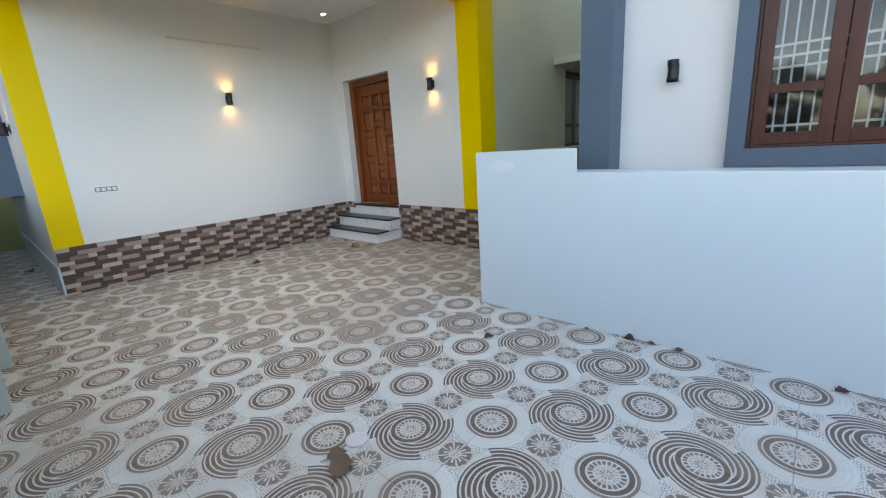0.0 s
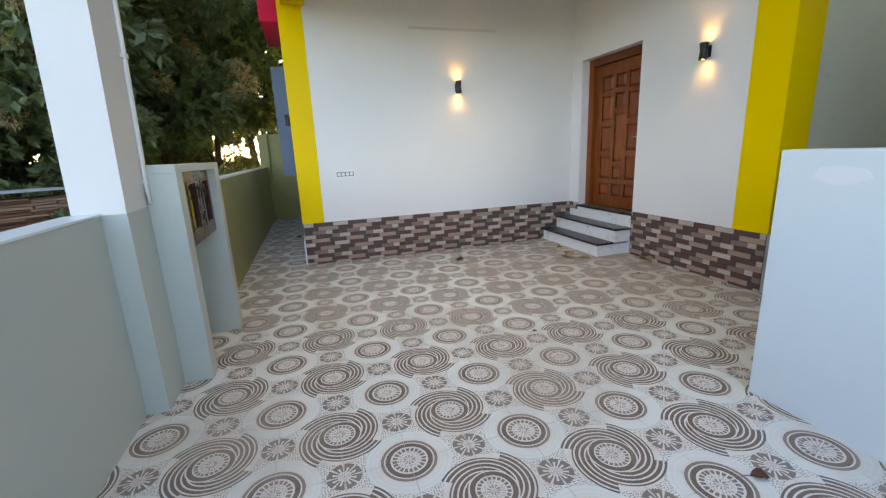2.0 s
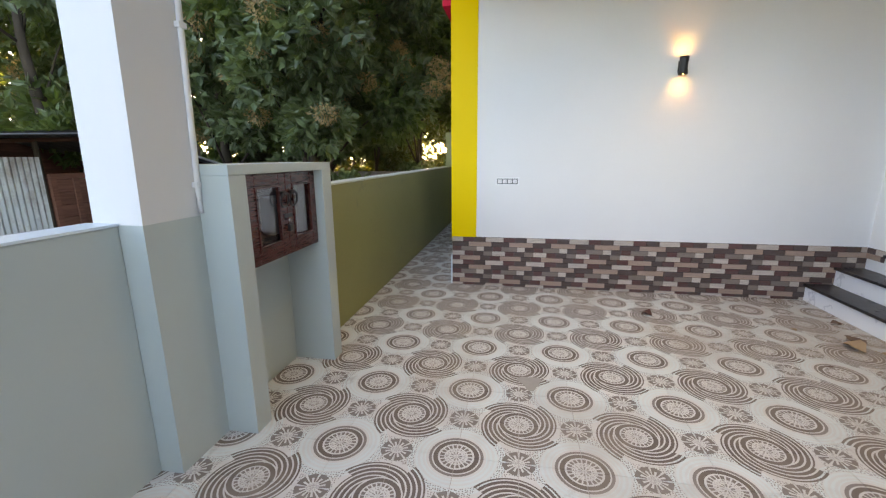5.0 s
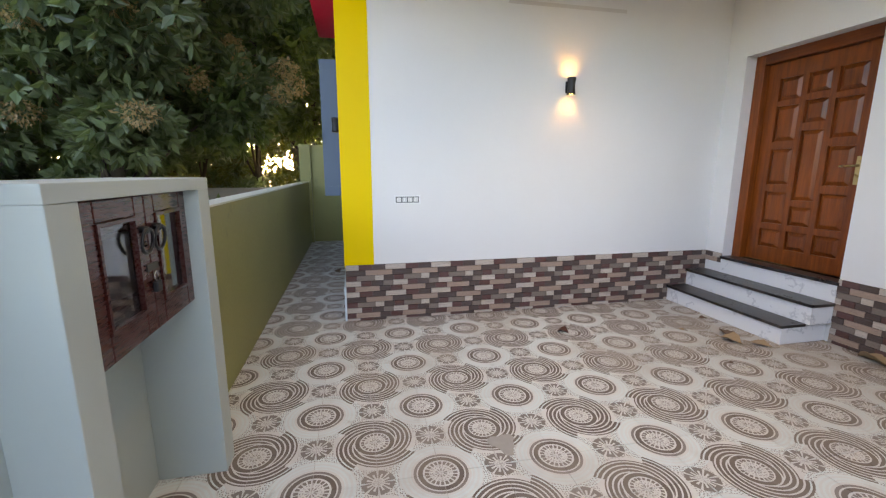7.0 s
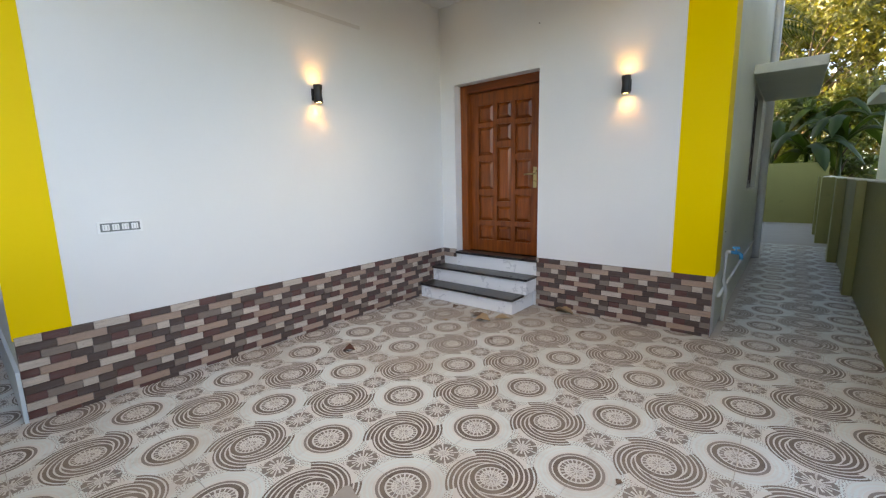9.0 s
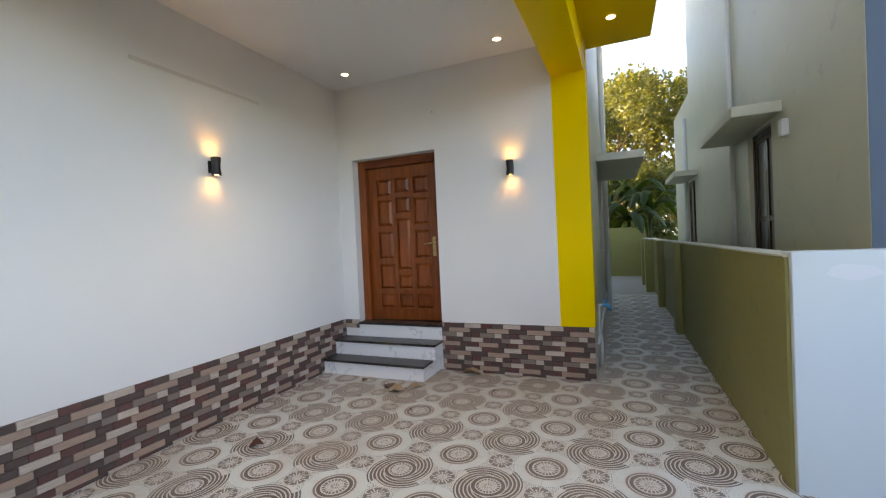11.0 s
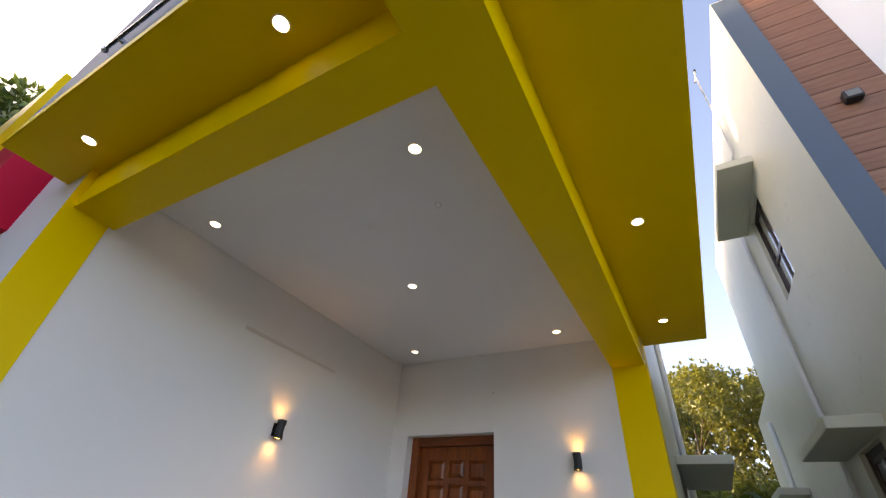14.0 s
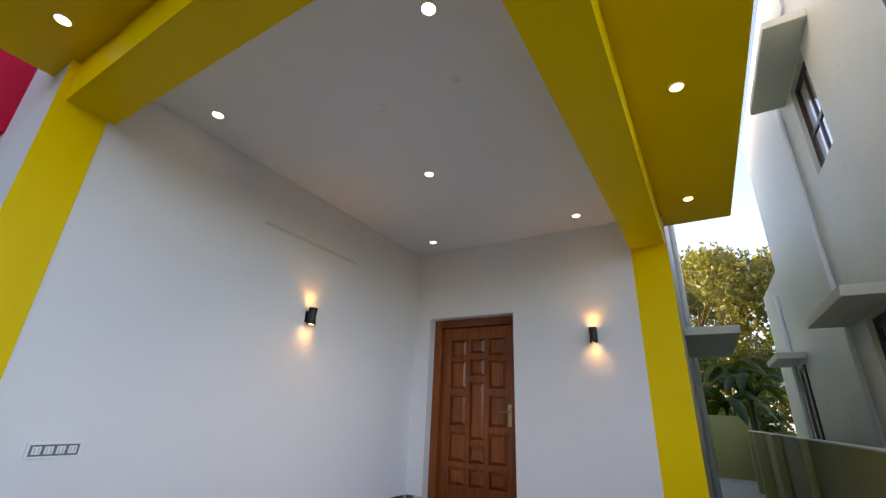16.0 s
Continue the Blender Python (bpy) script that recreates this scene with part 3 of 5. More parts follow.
structure("wall_white_ledge", boxes((-1.50, 6.0, NY + 0.15, NY + 0.30, -0.25, 1.19)), COOL, "pale ledge behind the compound wall", "wall")
patch_bm = bmesh.new()
rim = [(-2.01 + 0.115 * math.cos(k * math.pi / 12) * (1 + 0.08 * math.sin(5 * k)), 1.25 + 0.042 * math.sin(k * math.pi / 12) * (1 + 0.10 * math.cos(7 * k))) for k in range(24)]
patch_back, patch_face = [patch_bm.verts.new((x, NY, z)) for x, z in rim], [patch_bm.verts.new((x, NY - 0.0012, z)) for x, z in rim]
patch_bm.faces.new(patch_face)
for k in range(24):
    patch_bm.faces.new((patch_back[k], patch_back[(k + 1) % 24], patch_face[(k + 1) % 24], patch_face[k]))
structure("paint_patch", patch_bm, TOUCHUP, "small lighter touched-up paint patch", "paint patch")
NX, NF = -1.65, 4.03                                      # neighbour: side plane and recessed front plane
NW0, NW1, NWZ0, NWZ1 = -0.475, 0.915, 1.285, 2.50
structure("wall_neighbour_front", boxes((-1.40, NW0, NF, NF + 0.2, -0.25, 3.42), (NW1, 6.0, NF, NF + 0.2, -0.25, 3.42), (NW0, NW1, NF, NF + 0.2, -0.25, NWZ0), (NW0, NW1, NF, NF + 0.2, NWZ1, 3.42)),
          WHITE, "white painted front wall of the neighbouring house", "wall")
structure("column_neighbour", boxes((NX + 0.004, -1.385, 3.77, NF + 0.02, -0.25, 7.5)), SLATE, "tall slate blue corner column of the neighbouring house", "column")
NG = ((5.54, 6.365, 1.024, 2.603), (10.02, 10.54, 1.153, 2.534))
UP = (5.54, 6.34, 4.415, 5.727)
side = [(NX, NX + 0.2, 3.775, NG[0][0], -0.25, 3.83), (NX, NX + 0.2, NG[0][1], 12.79, -0.25, 3.83), (NX, NX + 0.2, NG[0][0], NG[0][1], -0.25, NG[0][2]), (NX, NX + 0.2, NG[0][0], NG[0][1], NG[0][3], 3.83),
        (NX, NX + 0.2, 3.775, UP[0], 3.83, 7.52), (NX, NX + 0.2, UP[1], 10.46, 3.83, 7.52), (NX, NX + 0.2, UP[0], UP[1], 3.83, UP[2]), (NX, NX + 0.2, UP[0], UP[1], UP[3], 7.52),
        (NX, NX + 0.2, 10.46, 12.79, 3.83, 4.43)]
structure("wall_neighbour_side", boxes(*side), CREAM, "cream painted side wall of the neighbouring house", "wall")
structure("wall_neighbour_upper", boxes((-0.825, 6.0, 3.785, 3.985, 3.42, 7.5)), WHITE, "white upper front of the neighbouring house", "wall")
structure("wall_neighbour_rest", boxes((NX + 0.2, 6.0, 10.36, 10.46, 0, 7.5), (6.0, 6.2, 3.785, 10.46, 0, 7.5), (NX + 0.2, 6.0, 12.69, 12.79, 0, 4.43)), CREAM, "cream painted back of the neighbouring house", "wall")
structure("roof_neighbour", boxes((NX + 0.2, 6.0, 3.99, 10.36, 7.0, 7.2), (NX + 0.2, 6.0, 10.46, 12.69, 4.2, 4.35), (-1.384, 6.0, 3.99, NF, 3.42, 3.5)), CEIL, "flat roof of the neighbouring house", "roof")
# dark sheets put the indoor gloom into their colour
structure("room_neighbour", boxes((NX + 0.9, 6.0, 5.3, 5.4, 0, 7.0), (NX + 1.3, NX + 1.4, 5.4, 10.3, 0, 7.0)), ROOM, "near-black sheets standing for unlit rooms behind the glass", "wall")

clad = thing("timber_cladding", label="brown horizontal timber cladding on the upper front", category="cladding", kind="structure")
plank_me = None
z = 3.436
while z < 7.4:
    if plank_me is None:
        p = part("plank", boxes((-1.384, -0.826, 3.782, 3.83, 0.0, 0.205)), CLADDING, clad)
        plank_me = p.data
    else:
        p = new("plank", plank_me)
        p.parent = clad
    p.location = (0, 0, z)
    z += 0.212
structure("cladding_backing", boxes((-1.384, -0.826, 3.80, 3.98, 3.42, 7.5)), BLACK, "dark joint behind the cladding", "wall")


# ---- windows, shades and pipes ----
def casement(name, at, turn, width, height, leaves, rows, material, pane, grille=None, label="", depth=0.06, fr=0.06, s=0.055):
    """A timber window: outer frame, leaves with panes, optional iron grille behind. Local x along the wall, y into it."""
    w = thing(name, at, turn, label, "window", kind="structure")
    part("window_frame", boxes((0, fr, 0, depth, 0, height), (width - fr, width, 0, depth, 0, height), (fr, width - fr, 0, depth, 0, fr), (fr, width - fr, 0, depth, height - fr, height)), material, w, bevel=0.004)
    lw = (width - 2 * fr) / leaves
    for i in range(leaves):
        x0 = fr + i * lw
        cuts = [fr + s] + [fr + (height - 2 * fr) * q for q in rows] + [height - fr - s]
        bm = boxes((x0 + 0.003, x0 + s, 0.012, 0.05, fr, height - fr), (x0 + lw - s, x0 + lw - 0.003, 0.012, 0.05, fr, height - fr),
                   (x0 + s, x0 + lw - s, 0.012, 0.05, fr + 0.003, fr + s), (x0 + s, x0 + lw - s, 0.012, 0.05, height - fr - s, height - fr - 0.003))
        for q in cuts[1:-1]:
            box(bm, x0 + s, x0 + lw - s, 0.014, 0.048, q - 0.03, q + 0.03)
        leaf = part("casement_leaf", bm, material, w, bevel=0.003)
        for k in range(len(cuts) - 1):
            lo = cuts[k] + (0.03 if k else 0)
            hi = cuts[k + 1] - (0.03 if k + 2 < len(cuts) else 0)
            g = part("pane", boxes((x0 + s, x0 + lw - s, 0.028, 0.033, lo, hi)), pane, leaf)
            g.visible_shadow = False
    if grille:
        n = round(width / 0.0708)
        for i in range(1, n):
            part("grille_bar", boxes((i * width / n - 0.006, i * width / n + 0.006, 0.09, 0.102, 0.03, height - 0.03)), GRILLE, w)
        for q in grille:
            part("grille_rail", boxes((0.02, width - 0.02, 0.104, 0.114, q * height - 0.008, q * height + 0.008)), GRILLE, w)
    return w


# neighbour's front window in its slate surround
sur = thing("window_surround", label="slate blue raised band framing the front window", category="window surround", kind="structure")
for b in ((NW0 - 0.115, NW0, NF - 0.09, NF - 0.002, NWZ0 - 0.128, NWZ1 + 0.12), (NW1, NW1 + 0.115, NF - 0.09, NF - 0.002, NWZ0 - 0.128, NWZ1 + 0.12), (NW0, NW1, NF - 0.09, NF - 0.002, NWZ0 - 0.128, NWZ0), (NW0, NW1, NF - 0.09, NF - 0.002, NWZ1, NWZ1 + 0.12)):
    part("surround_band", boxes(b), SLATE, sur)
# backing added so that the panes look into a dark interior
structure("room_front", boxes((NW0 - 0.1, NW1 + 0.1, NF + 0.5, NF + 0.55, 0.9, 2.9), (NW0 - 0.1, NW1 + 0.1, NF + 0.21, NF + 0.5, 0.9, 0.95)), WINDOW_DARK, "dark curtain-toned backing standing in for the dim front room", "curtain")
casement("window_1", (NW0, NF - 0.03, NWZ0), 0, NW1 - NW0, NWZ1 - NWZ0, 3, (0.32,), REDWOOD, GLASS, (0.122, 0.445, 0.505, 0.565), "red-brown timber window with white iron grille", fr=0.02, s=0.083)
casement("window_2", (NX + 0.05, NG[0][1], NG[0][2]), -90, NG[0][1] - NG[0][0], NG[0][3] - NG[0][2], 2, (0.36,), DARKWOOD, FROST, None, "dark timber casement window in the cream wall")
casement("window_3", (NX + 0.05, UP[1], UP[2]), -90, UP[1] - UP[0], UP[3] - UP[2], 2, (0.42,), DARKWOOD, GLOSSPANE, None, "dark timber upper window below a concrete shade", fr=0.028, s=0.024)
casement("window_4", (NX - 0.03, NG[1][1], NG[1][2]), -90, NG[1][1] - NG[1][0], NG[1][3] - NG[1][2], 1, (0.36,), DARKWOOD, FROST, None, "narrow dark timber window in the cream wall")
casement("window_5", (SIDE - 0.06, WIN_Y0, WIN_Z0), 90, WIN_Y1 - WIN_Y0, WIN_Z1 - WIN_Z0, 3, (0.3,), DARKWOOD, FROST, None, "dark timber side window with pale panes")


def shade(x0, x1, y0, y1, z, label):
    ob = structure("window_shade", boxes((x0, x1, y0, y1, z, z + 0.11)), CREAM, label, "window shade", bevel=0.01)
    return ob


shade(-2.07, NX, 5.21, 6.88, 2.62, "cream concrete shade slab over a ground floor window")
shade(-2.06, NX, 5.02, 6.73, 5.78, "cream concrete shade slab over an upper window")
shade(-2.07, NX, 9.68, 11.15, 2.60, "cream concrete shade slab at the far window")
shade(SIDE, -2.76, 6.76, 9.2, 2.59, "cream concrete shade slab over the side window")


def pipe(name, points, radius, label, clips=()):
    t = thing(name, label=label, category="pipe")
    part("pipe_run", tube(bmesh.new(), points, radius, 12), PVC, t, smooth=True)
    for (x, y, zz, dx, dy) in clips:
        part("pipe_clip", boxes((x - 0.012 - abs(dx), x + 0.012 + abs(dx), y - 0.016 - abs(dy), y + 0.014 + abs(dy), zz - 0.012, zz + 0.012)), PVC, t)
    return t


pipe("conduit_pipe", [(-3.628, -0.118, 1.195), (-3.630, -0.118, 1.30), (-3.632, -0.066, 3.15)], 0.0125, "thin white conduit pipe up the gate pillar", [(-3.632, -0.122 + 0.028 * (zz - 1.2), zz, 0.010, 0) for zz in (1.33, 2.02, 2.85)])
pipe("drain_pipe", [(NX - 0.035, 6.96, 0.0), (NX - 0.035, 6.96, 6.16)], 0.03, "cream drain pipe down the neighbouring side wall")
pipe("drain_pipe", [(NX - 0.035, 10.89, 0.0), (NX - 0.035, 10.89, 4.0)], 0.045, "cream drain pipe near the far corner")
vent = pipe("vent_pipe", [(NX - 0.03, 5.70, 6.44), (NX - 0.03, 5.48, 6.44), (NX - 0.03, 5.464, 6.47), (NX - 0.03, 5.464, 8.32)], 0.018, "thin white vent pipe reaching above the roof")
part("vent_arm", tube(bmesh.new(), [(NX - 0.03, 5.36, 8.36), (NX - 0.03, 5.40, 8.33), (NX - 0.03, 5.53, 8.33), (NX - 0.03, 5.57, 8.36)], 0.014, 8), PVC, vent, smooth=True)
for yy in (5.35, 5.58):
    part("vent_tip", tube(bmesh.new(), [(NX - 0.03, yy, 8.35), (NX - 0.03, yy, 8.38)], 0.018, 8), BLACK, vent)
part("pipe_clip", boxes((NX - 0.03, NX + 0.1, 5.45, 5.478, 7.50, 7.53)), PVC, vent)
pipe("drain_pipe", [(SIDE + 0.06, 9.50, 0.0), (SIDE + 0.06, 9.50, 6.8)], 0.055, "white drain pipe at the house corner")
pipe("water_pipe", [(SIDE + 0.02, 5.0, 0.33), (SIDE + 0.02, 9.9, 0.33)], 0.014, "thin white water pipe along the side wall")

tap = thing("garden_tap", label="white standpipe with a bright blue plastic tap", category="tap")
part("standpipe", tube(bmesh.new(), [(SIDE + 0.028, 5.34, 0), (SIDE + 0.040, 5.33, 0.20), (SIDE + 0.042, 5.32, 0.32), (SIDE + 0.024, 5.30, 0.42), (SIDE + 0.022, 5.30, 0.69), (SIDE + 0.032, 5.30, 0.705), (SIDE + 0.06, 5.30, 0.705)], 0.017, 12), PVC, tap, smooth=True)
part("tap_body", tube(bmesh.new(), [(SIDE + 0.06, 5.30, 0.705), (SIDE + 0.125, 5.29, 0.705), (SIDE + 0.142, 5.288, 0.69), (SIDE + 0.144, 5.288, 0.645)], 0.017, 12), BLUE, tap, smooth=True)
part("tap_handle", boxes((SIDE + 0.07, SIDE + 0.13, 5.275, 5.31, 0.742, 0.762), (SIDE + 0.092, SIDE + 0.108, 5.284, 5.30, 0.715, 0.743)), BLUE, tap, bevel=0.004)

jbox = thing("junction_box", label="small white electrical box on the cream wall", category="junction box")
part("box_body", boxes((NX - 0.06, NX, 5.055, 5.157, 2.36, 2.52)), PLASTIC, jbox, bevel=0.012)

structure("yard_floor", boxes((-4.4, -2.301, 11.61, 16.5, -0.20, -0.002)), CEMENT, "plain grey cement floor at the back of the passage", "floor")
structure("cement_strip", boxes((-2.15, NX, 3.40, 16.5, -0.25, -0.02)), GROUT, "bare cement strip between wall and house", "floor")


# ---- porch: steps and door ----
steps = thing("entrance_steps", label="three white marble steps with black granite treads", category="steps", kind="structure")
SX0, SX1 = WA + 0.008, -5.155
for y0, y1, x1, top in ((4.262, WB, SX1, 0.172), (4.50, WB, -5.115, 0.352)):
    part("riser_block", boxes((SX0, x1, y0, y1 - 0.002 * (top > 0.3), 0 if top < 0.2 else 0.172, top - 0.026)), MARBLE, steps)
    part("granite_tread", boxes((SX0, x1 + 0.012, y0 - 0.022, (4.50 if top < 0.2 else WB), top - 0.026, top)), GRANITE, steps, "worn black granite tread", bevel=0.004)
part("riser_block", boxes((DOOR_L + 0.001, DOOR_R - 0.001, WB - 0.012, WB + 0.01, 0.352, DOOR_Z0 - 0.028)), MARBLE, steps)
part("granite_threshold", boxes((DOOR_L + 0.001, DOOR_R + 0.012, WB - 0.035, WB + 0.14, DOOR_Z0 - 0.028, DOOR_Z0)), GRANITE, steps, "black granite door threshold", bevel=0.003)


def front_door():
    d = thing("door_1", label="panelled teak front door, closed, brass lever handle", category="door", kind="structure")
    y0 = WB + 0.12                                   # face of the frame, set back in the reveal
    w = 0.10
    part("door_frame", boxes((DOOR_L, DOOR_L + w, y0, y0 + 0.15, DOOR_Z0, DOOR_Z1), (DOOR_R - w * 0.55, DOOR_R, y0, y0 + 0.15, DOOR_Z0, DOOR_Z1)), TEAK, d, bevel=0.006)
    part("door_head", boxes((DOOR_L + w, DOOR_R - w * 0.55, y0, y0 + 0.15, DOOR_Z1 - w, DOOR_Z1)), TEAK_X, d, bevel=0.006)
    x0, x1, z0, z1 = DOOR_L + w + 0.004, DOOR_R - w * 0.55 - 0.004, DOOR_Z0 + 0.006, DOOR_Z1 - w - 0.004
    yl = y0 + 0.092
    part("door_leaf", boxes((x0, x1, yl, yl + 0.04, z0, z1)), TEAK, d)
    W, H = x1 - x0, z1 - z0
    cols = ((0.125, 0.345), (0.40, 0.60), (0.655, 0.875))
    outer = ((0.075, 0.185), (0.21, 0.385), (0.42, 0.60), (0.635, 0.80), (0.83, 0.925))
    mid = ((0.075, 0.17), (0.20, 0.305), (0.34, 0.675), (0.705, 0.80), (0.83, 0.925))
    # stiles and rails stand proud, so that each panel lies in a sunk field
    fr = bmesh.new()
    edges = [0.0] + [v for c in cols for v in c] + [1.0]
    for i in range(0, 8, 2):
        box(fr, x0 + W * edges[i], x0 + W * edges[i + 1], yl - 0.022, yl, z0, z1)
    for i, (c0, c1) in enumerate(cols):
        rows = mid if i == 1 else outer
        tops = [0.0] + [v for r in rows for v in r] + [1.0]
        for k in range(0, 12, 2):
            box(fr, x0 + W * c0, x0 + W * c1, yl - 0.0215, yl, z1 - H * tops[k + 1], z1 - H * tops[k])
    part("stiles_and_rails", fr, TEAK, d)
    for i, (c0, c1) in enumerate(cols):
        for r0, r1 in (mid if i == 1 else outer):
            xa, xb, za, zb = x0 + W * c0 + 0.008, x0 + W * c1 - 0.008, z1 - H * r1 + 0.008, z1 - H * r0 - 0.008
            bm = bmesh.new()
            s = min(0.032, (xb - xa) * 0.25)
            lo = [bm.verts.new(p) for p in ((xa, yl - 0.002, za), (xb, yl - 0.002, za), (xb, yl - 0.002, zb), (xa, yl - 0.002, zb))]
            hi = [bm.verts.new(p) for p in ((xa + s, yl - 0.026, za + s), (xb - s, yl - 0.026, za + s), (xb - s, yl - 0.026, zb - s), (xa + s, yl - 0.026, zb - s))]
            bm.faces.new(hi)
            for k in range(4):
                bm.faces.new((lo[k], lo[(k + 1) % 4], hi[(k + 1) % 4], hi[k]))
            part("door_panel", bm, TEAK, d)
    hx, hz = x1 - 0.075, DOOR_Z0 + 0.93
    handle = part("door_handle", boxes((hx - 0.022, hx + 0.022, yl - 0.030, yl - 0.021, hz - 0.12, hz + 0.12)), BRASS, d, "brass plate with lever", bevel=0.004)
    part("lever", tube(bmesh.new(), [(hx, yl - 0.02, hz + 0.04), (hx, yl - 0.065, hz + 0.04), (hx - 0.03, yl - 0.07, hz + 0.04), (hx - 0.12, yl - 0.066, hz + 0.036)], 0.009, 10), BRASS, handle, smooth=True)
    part("lock_cylinder", tube(bmesh.new(), [(hx, yl - 0.02, hz - 0.05), (hx, yl - 0.034, hz - 0.05)], 0.011, 12), BRASS, handle, smooth=True)


front_door()


# ---- lamps ----
def wall_lamp(at, turn, lit=True, group=""):
    """A black up-and-down lamp; local y points out of the wall."""
    t = thing("wall_lamp", at, turn, "black cylindrical up-and-down wall lamp, lit warm" if lit else "black cylindrical up-and-down wall lamp, unlit", "wall lamp", group)
    part("back_plate", boxes((-0.03, 0.03, 0.0, 0.012, -0.055, 0.055)), BLACK, t, bevel=0.003)
    part("lamp_arm", boxes((-0.014, 0.014, 0.012, 0.034, -0.03, 0.03)), BLACK, t)
    part("lamp_body", lathe(bmesh.new(), [(0.034, -0.078), (0.042, -0.080), (0.040, -0.055), (0.035, -0.02), (0.034, 0.0), (0.035, 0.02), (0.040, 0.055), (0.042, 0.080), (0.034, 0.078)], 28, (0, 0.068, 0), cap=False), BLACK, t, smooth=True)
    for s in (-1, 1):
        part("lamp_lens", lathe(bmesh.new(), [(0.033, 0.068 * s), (0.033, 0.070 * s)], 20, (0, 0.068, 0)), LAMP_GLOW if lit else LENS_OFF, t)
        if lit:
            ld = bpy.data.lights.new("lamp_beam", 'SPOT')
            ld.energy, ld.color, ld.spot_size, ld.spot_blend, ld.shadow_soft_size = (0.26 if s > 0 else 0.20), (1.0, 0.52, 0.13), radians(92), 0.55, 0.012
            lo = new("lamp_beam", ld)
            m = pose(*at, 0, 0, turn)
            eye = m @ Vector((0, 0.068, 0.083 * s))
            lo.matrix_world = look(eye, m @ Vector((0, 0.040, 0.083 * s + 0.2 * s)))
    return t


wall_lamp((WA, 2.878, 2.275), -90, True, "porch wall lamps")
wall_lamp((-4.205, WB, 2.285), 180, True, "porch wall lamps")
wall_lamp((-7.46, FRONT, 1.96), 180, True)
wall_lamp((-0.985, NF, 1.895), 180, False)
side_spot = thing("flood_lamp", (-1.145, 3.782, 5.13), 180, "small black lamp on the timber cladding", "wall lamp")
part("lamp_body", boxes((-0.07, 0.07, 0.0, 0.09, -0.06, 0.06)), BLACK, side_spot, bevel=0.02)
part("lamp_lens", boxes((-0.05, 0.05, 0.088, 0.093, -0.04, 0.035)), FROST, side_spot)


def downlight(x, y, z, power=0.6, cone=72):
    t = thing("downlight", (x, y, z), 0, "small round recessed ceiling downlight, lit", "downlight", "porch downlights")
    part("trim_ring", lathe(bmesh.new(), [(0.039, -0.002), (0.040, -0.007), (0.044, -0.006), (0.047, -0.001), (0.047, 0.0)], 28, cap=False), PLASTIC, t, smooth=True)
    part("lens", lathe(bmesh.new(), [(0.038, -0.006), (0.038, -0.003)], 28), DOWNLIGHT, t)
    ld = bpy.data.lights.new("downlight_beam", 'SPOT')
    ld.energy, ld.color, ld.spot_size, ld.spot_blend, ld.shadow_soft_size = power, (1.0, 0.88, 0.70), radians(cone), 1.0, 0.04
    new("downlight_beam", ld).matrix_world = look((x, y, z - 0.03), (x, y + 0.0001, z - 1))


for x, y in ((-4.293, 1.47), (-6.214, 1.455), (-5.205, 2.92), (-6.05, 4.358), (-4.211, 4.369)):
    downlight(x, y, CEILING, *((7.0, 110) if 1 < x + 6.495 < 2.5 and y < 4 else (0.12, 60)))
for x, y in ((-3.156, 2.716), (-3.145, 4.417), (-4.469, 0.51), (-6.203, 0.486)):
    downlight(x, y, SLAB, *((4.5, 105) if 2 < y < 4 else (0.15, 60)))
for x, y in ((-5.015, 1.983), (-4.40, 1.976)):
    hook = thing("ceiling_hook", (x, y, CEILING), 30, "small painted fan hook in the ceiling", "hook")
    part("hook_loop", tube(bmesh.new(), [(0.022 * math.cos(q * 0.4), 0, -0.024 + 0.024 * math.sin(q * 0.4)) for q in range(0, 16)], 0.004, 8, closed=True), CEIL, hook, smooth=True)

# wall fittings
sw = thing("switch_plate", (WA, 1.255, 1.185), -90, "white plastic switch plate with a row of rockers", "switch")
part("plate", boxes((-0.128, 0.128, 0.0, 0.010, -0.042, 0.042)), PLASTIC, sw, bevel=0.003)
part("rocker_bed", boxes((-0.112, 0.112, 0.010, 0.0108, -0.029, 0.029)), FROST, sw)
for i in range(4):
    x = -0.081 + i * 0.054
    part("rocker", boxes((x - 0.020, x + 0.020, 0.010, 0.014, -0.020, 0.020)), PLASTIC, sw, bevel=0.002)
    part("rocker_mark", boxes((x - 0.012, x - 0.006, 0.014, 0.0146, -0.016, 0.014), (x + 0.006, x + 0.012, 0.014, 0.0146, -0.016, 0.014)), LENS_OFF, sw)
strip = thing("wall_patch", label="rough strip of unpainted plaster repair on the wall", category="plaster patch", kind="structure")
part("patch_strip", prism(bmesh.new(), [(WA, 2.235), (WA + 0.004, 2.235), (WA + 0.004, 3.47), (WA, 3.47)], 2.995, 3.028), PATCH, strip)
peg = thing("wall_peg", (-5.12, WB, 3.05), 0, "tiny dark screw in the wall above the door", "screw")
part("screw_head", tube(bmesh.new(), [(0, 0, 0), (0, -0.006, 0)], 0.006, 10), BLACK, peg)
slate_screw = thing("wall_peg", (-1.449, 3.77, 3.354), 0, "tiny dark screw in the slate column", "screw")
part("screw_head", tube(bmesh.new(), [(0, 0, 0), (0, -0.008, 0)], 0.007, 10), BLACK, slate_screw)
nail = thing("wall_peg", (SIDE + 0.001, 5.3, 0.0), 0, "tiny dark screw low on the wall", "screw")
part("screw_head", tube(bmesh.new(), [(0, 0, 0.9), (0.006, 0, 0.9)], 0.006, 10), BLACK, nail)


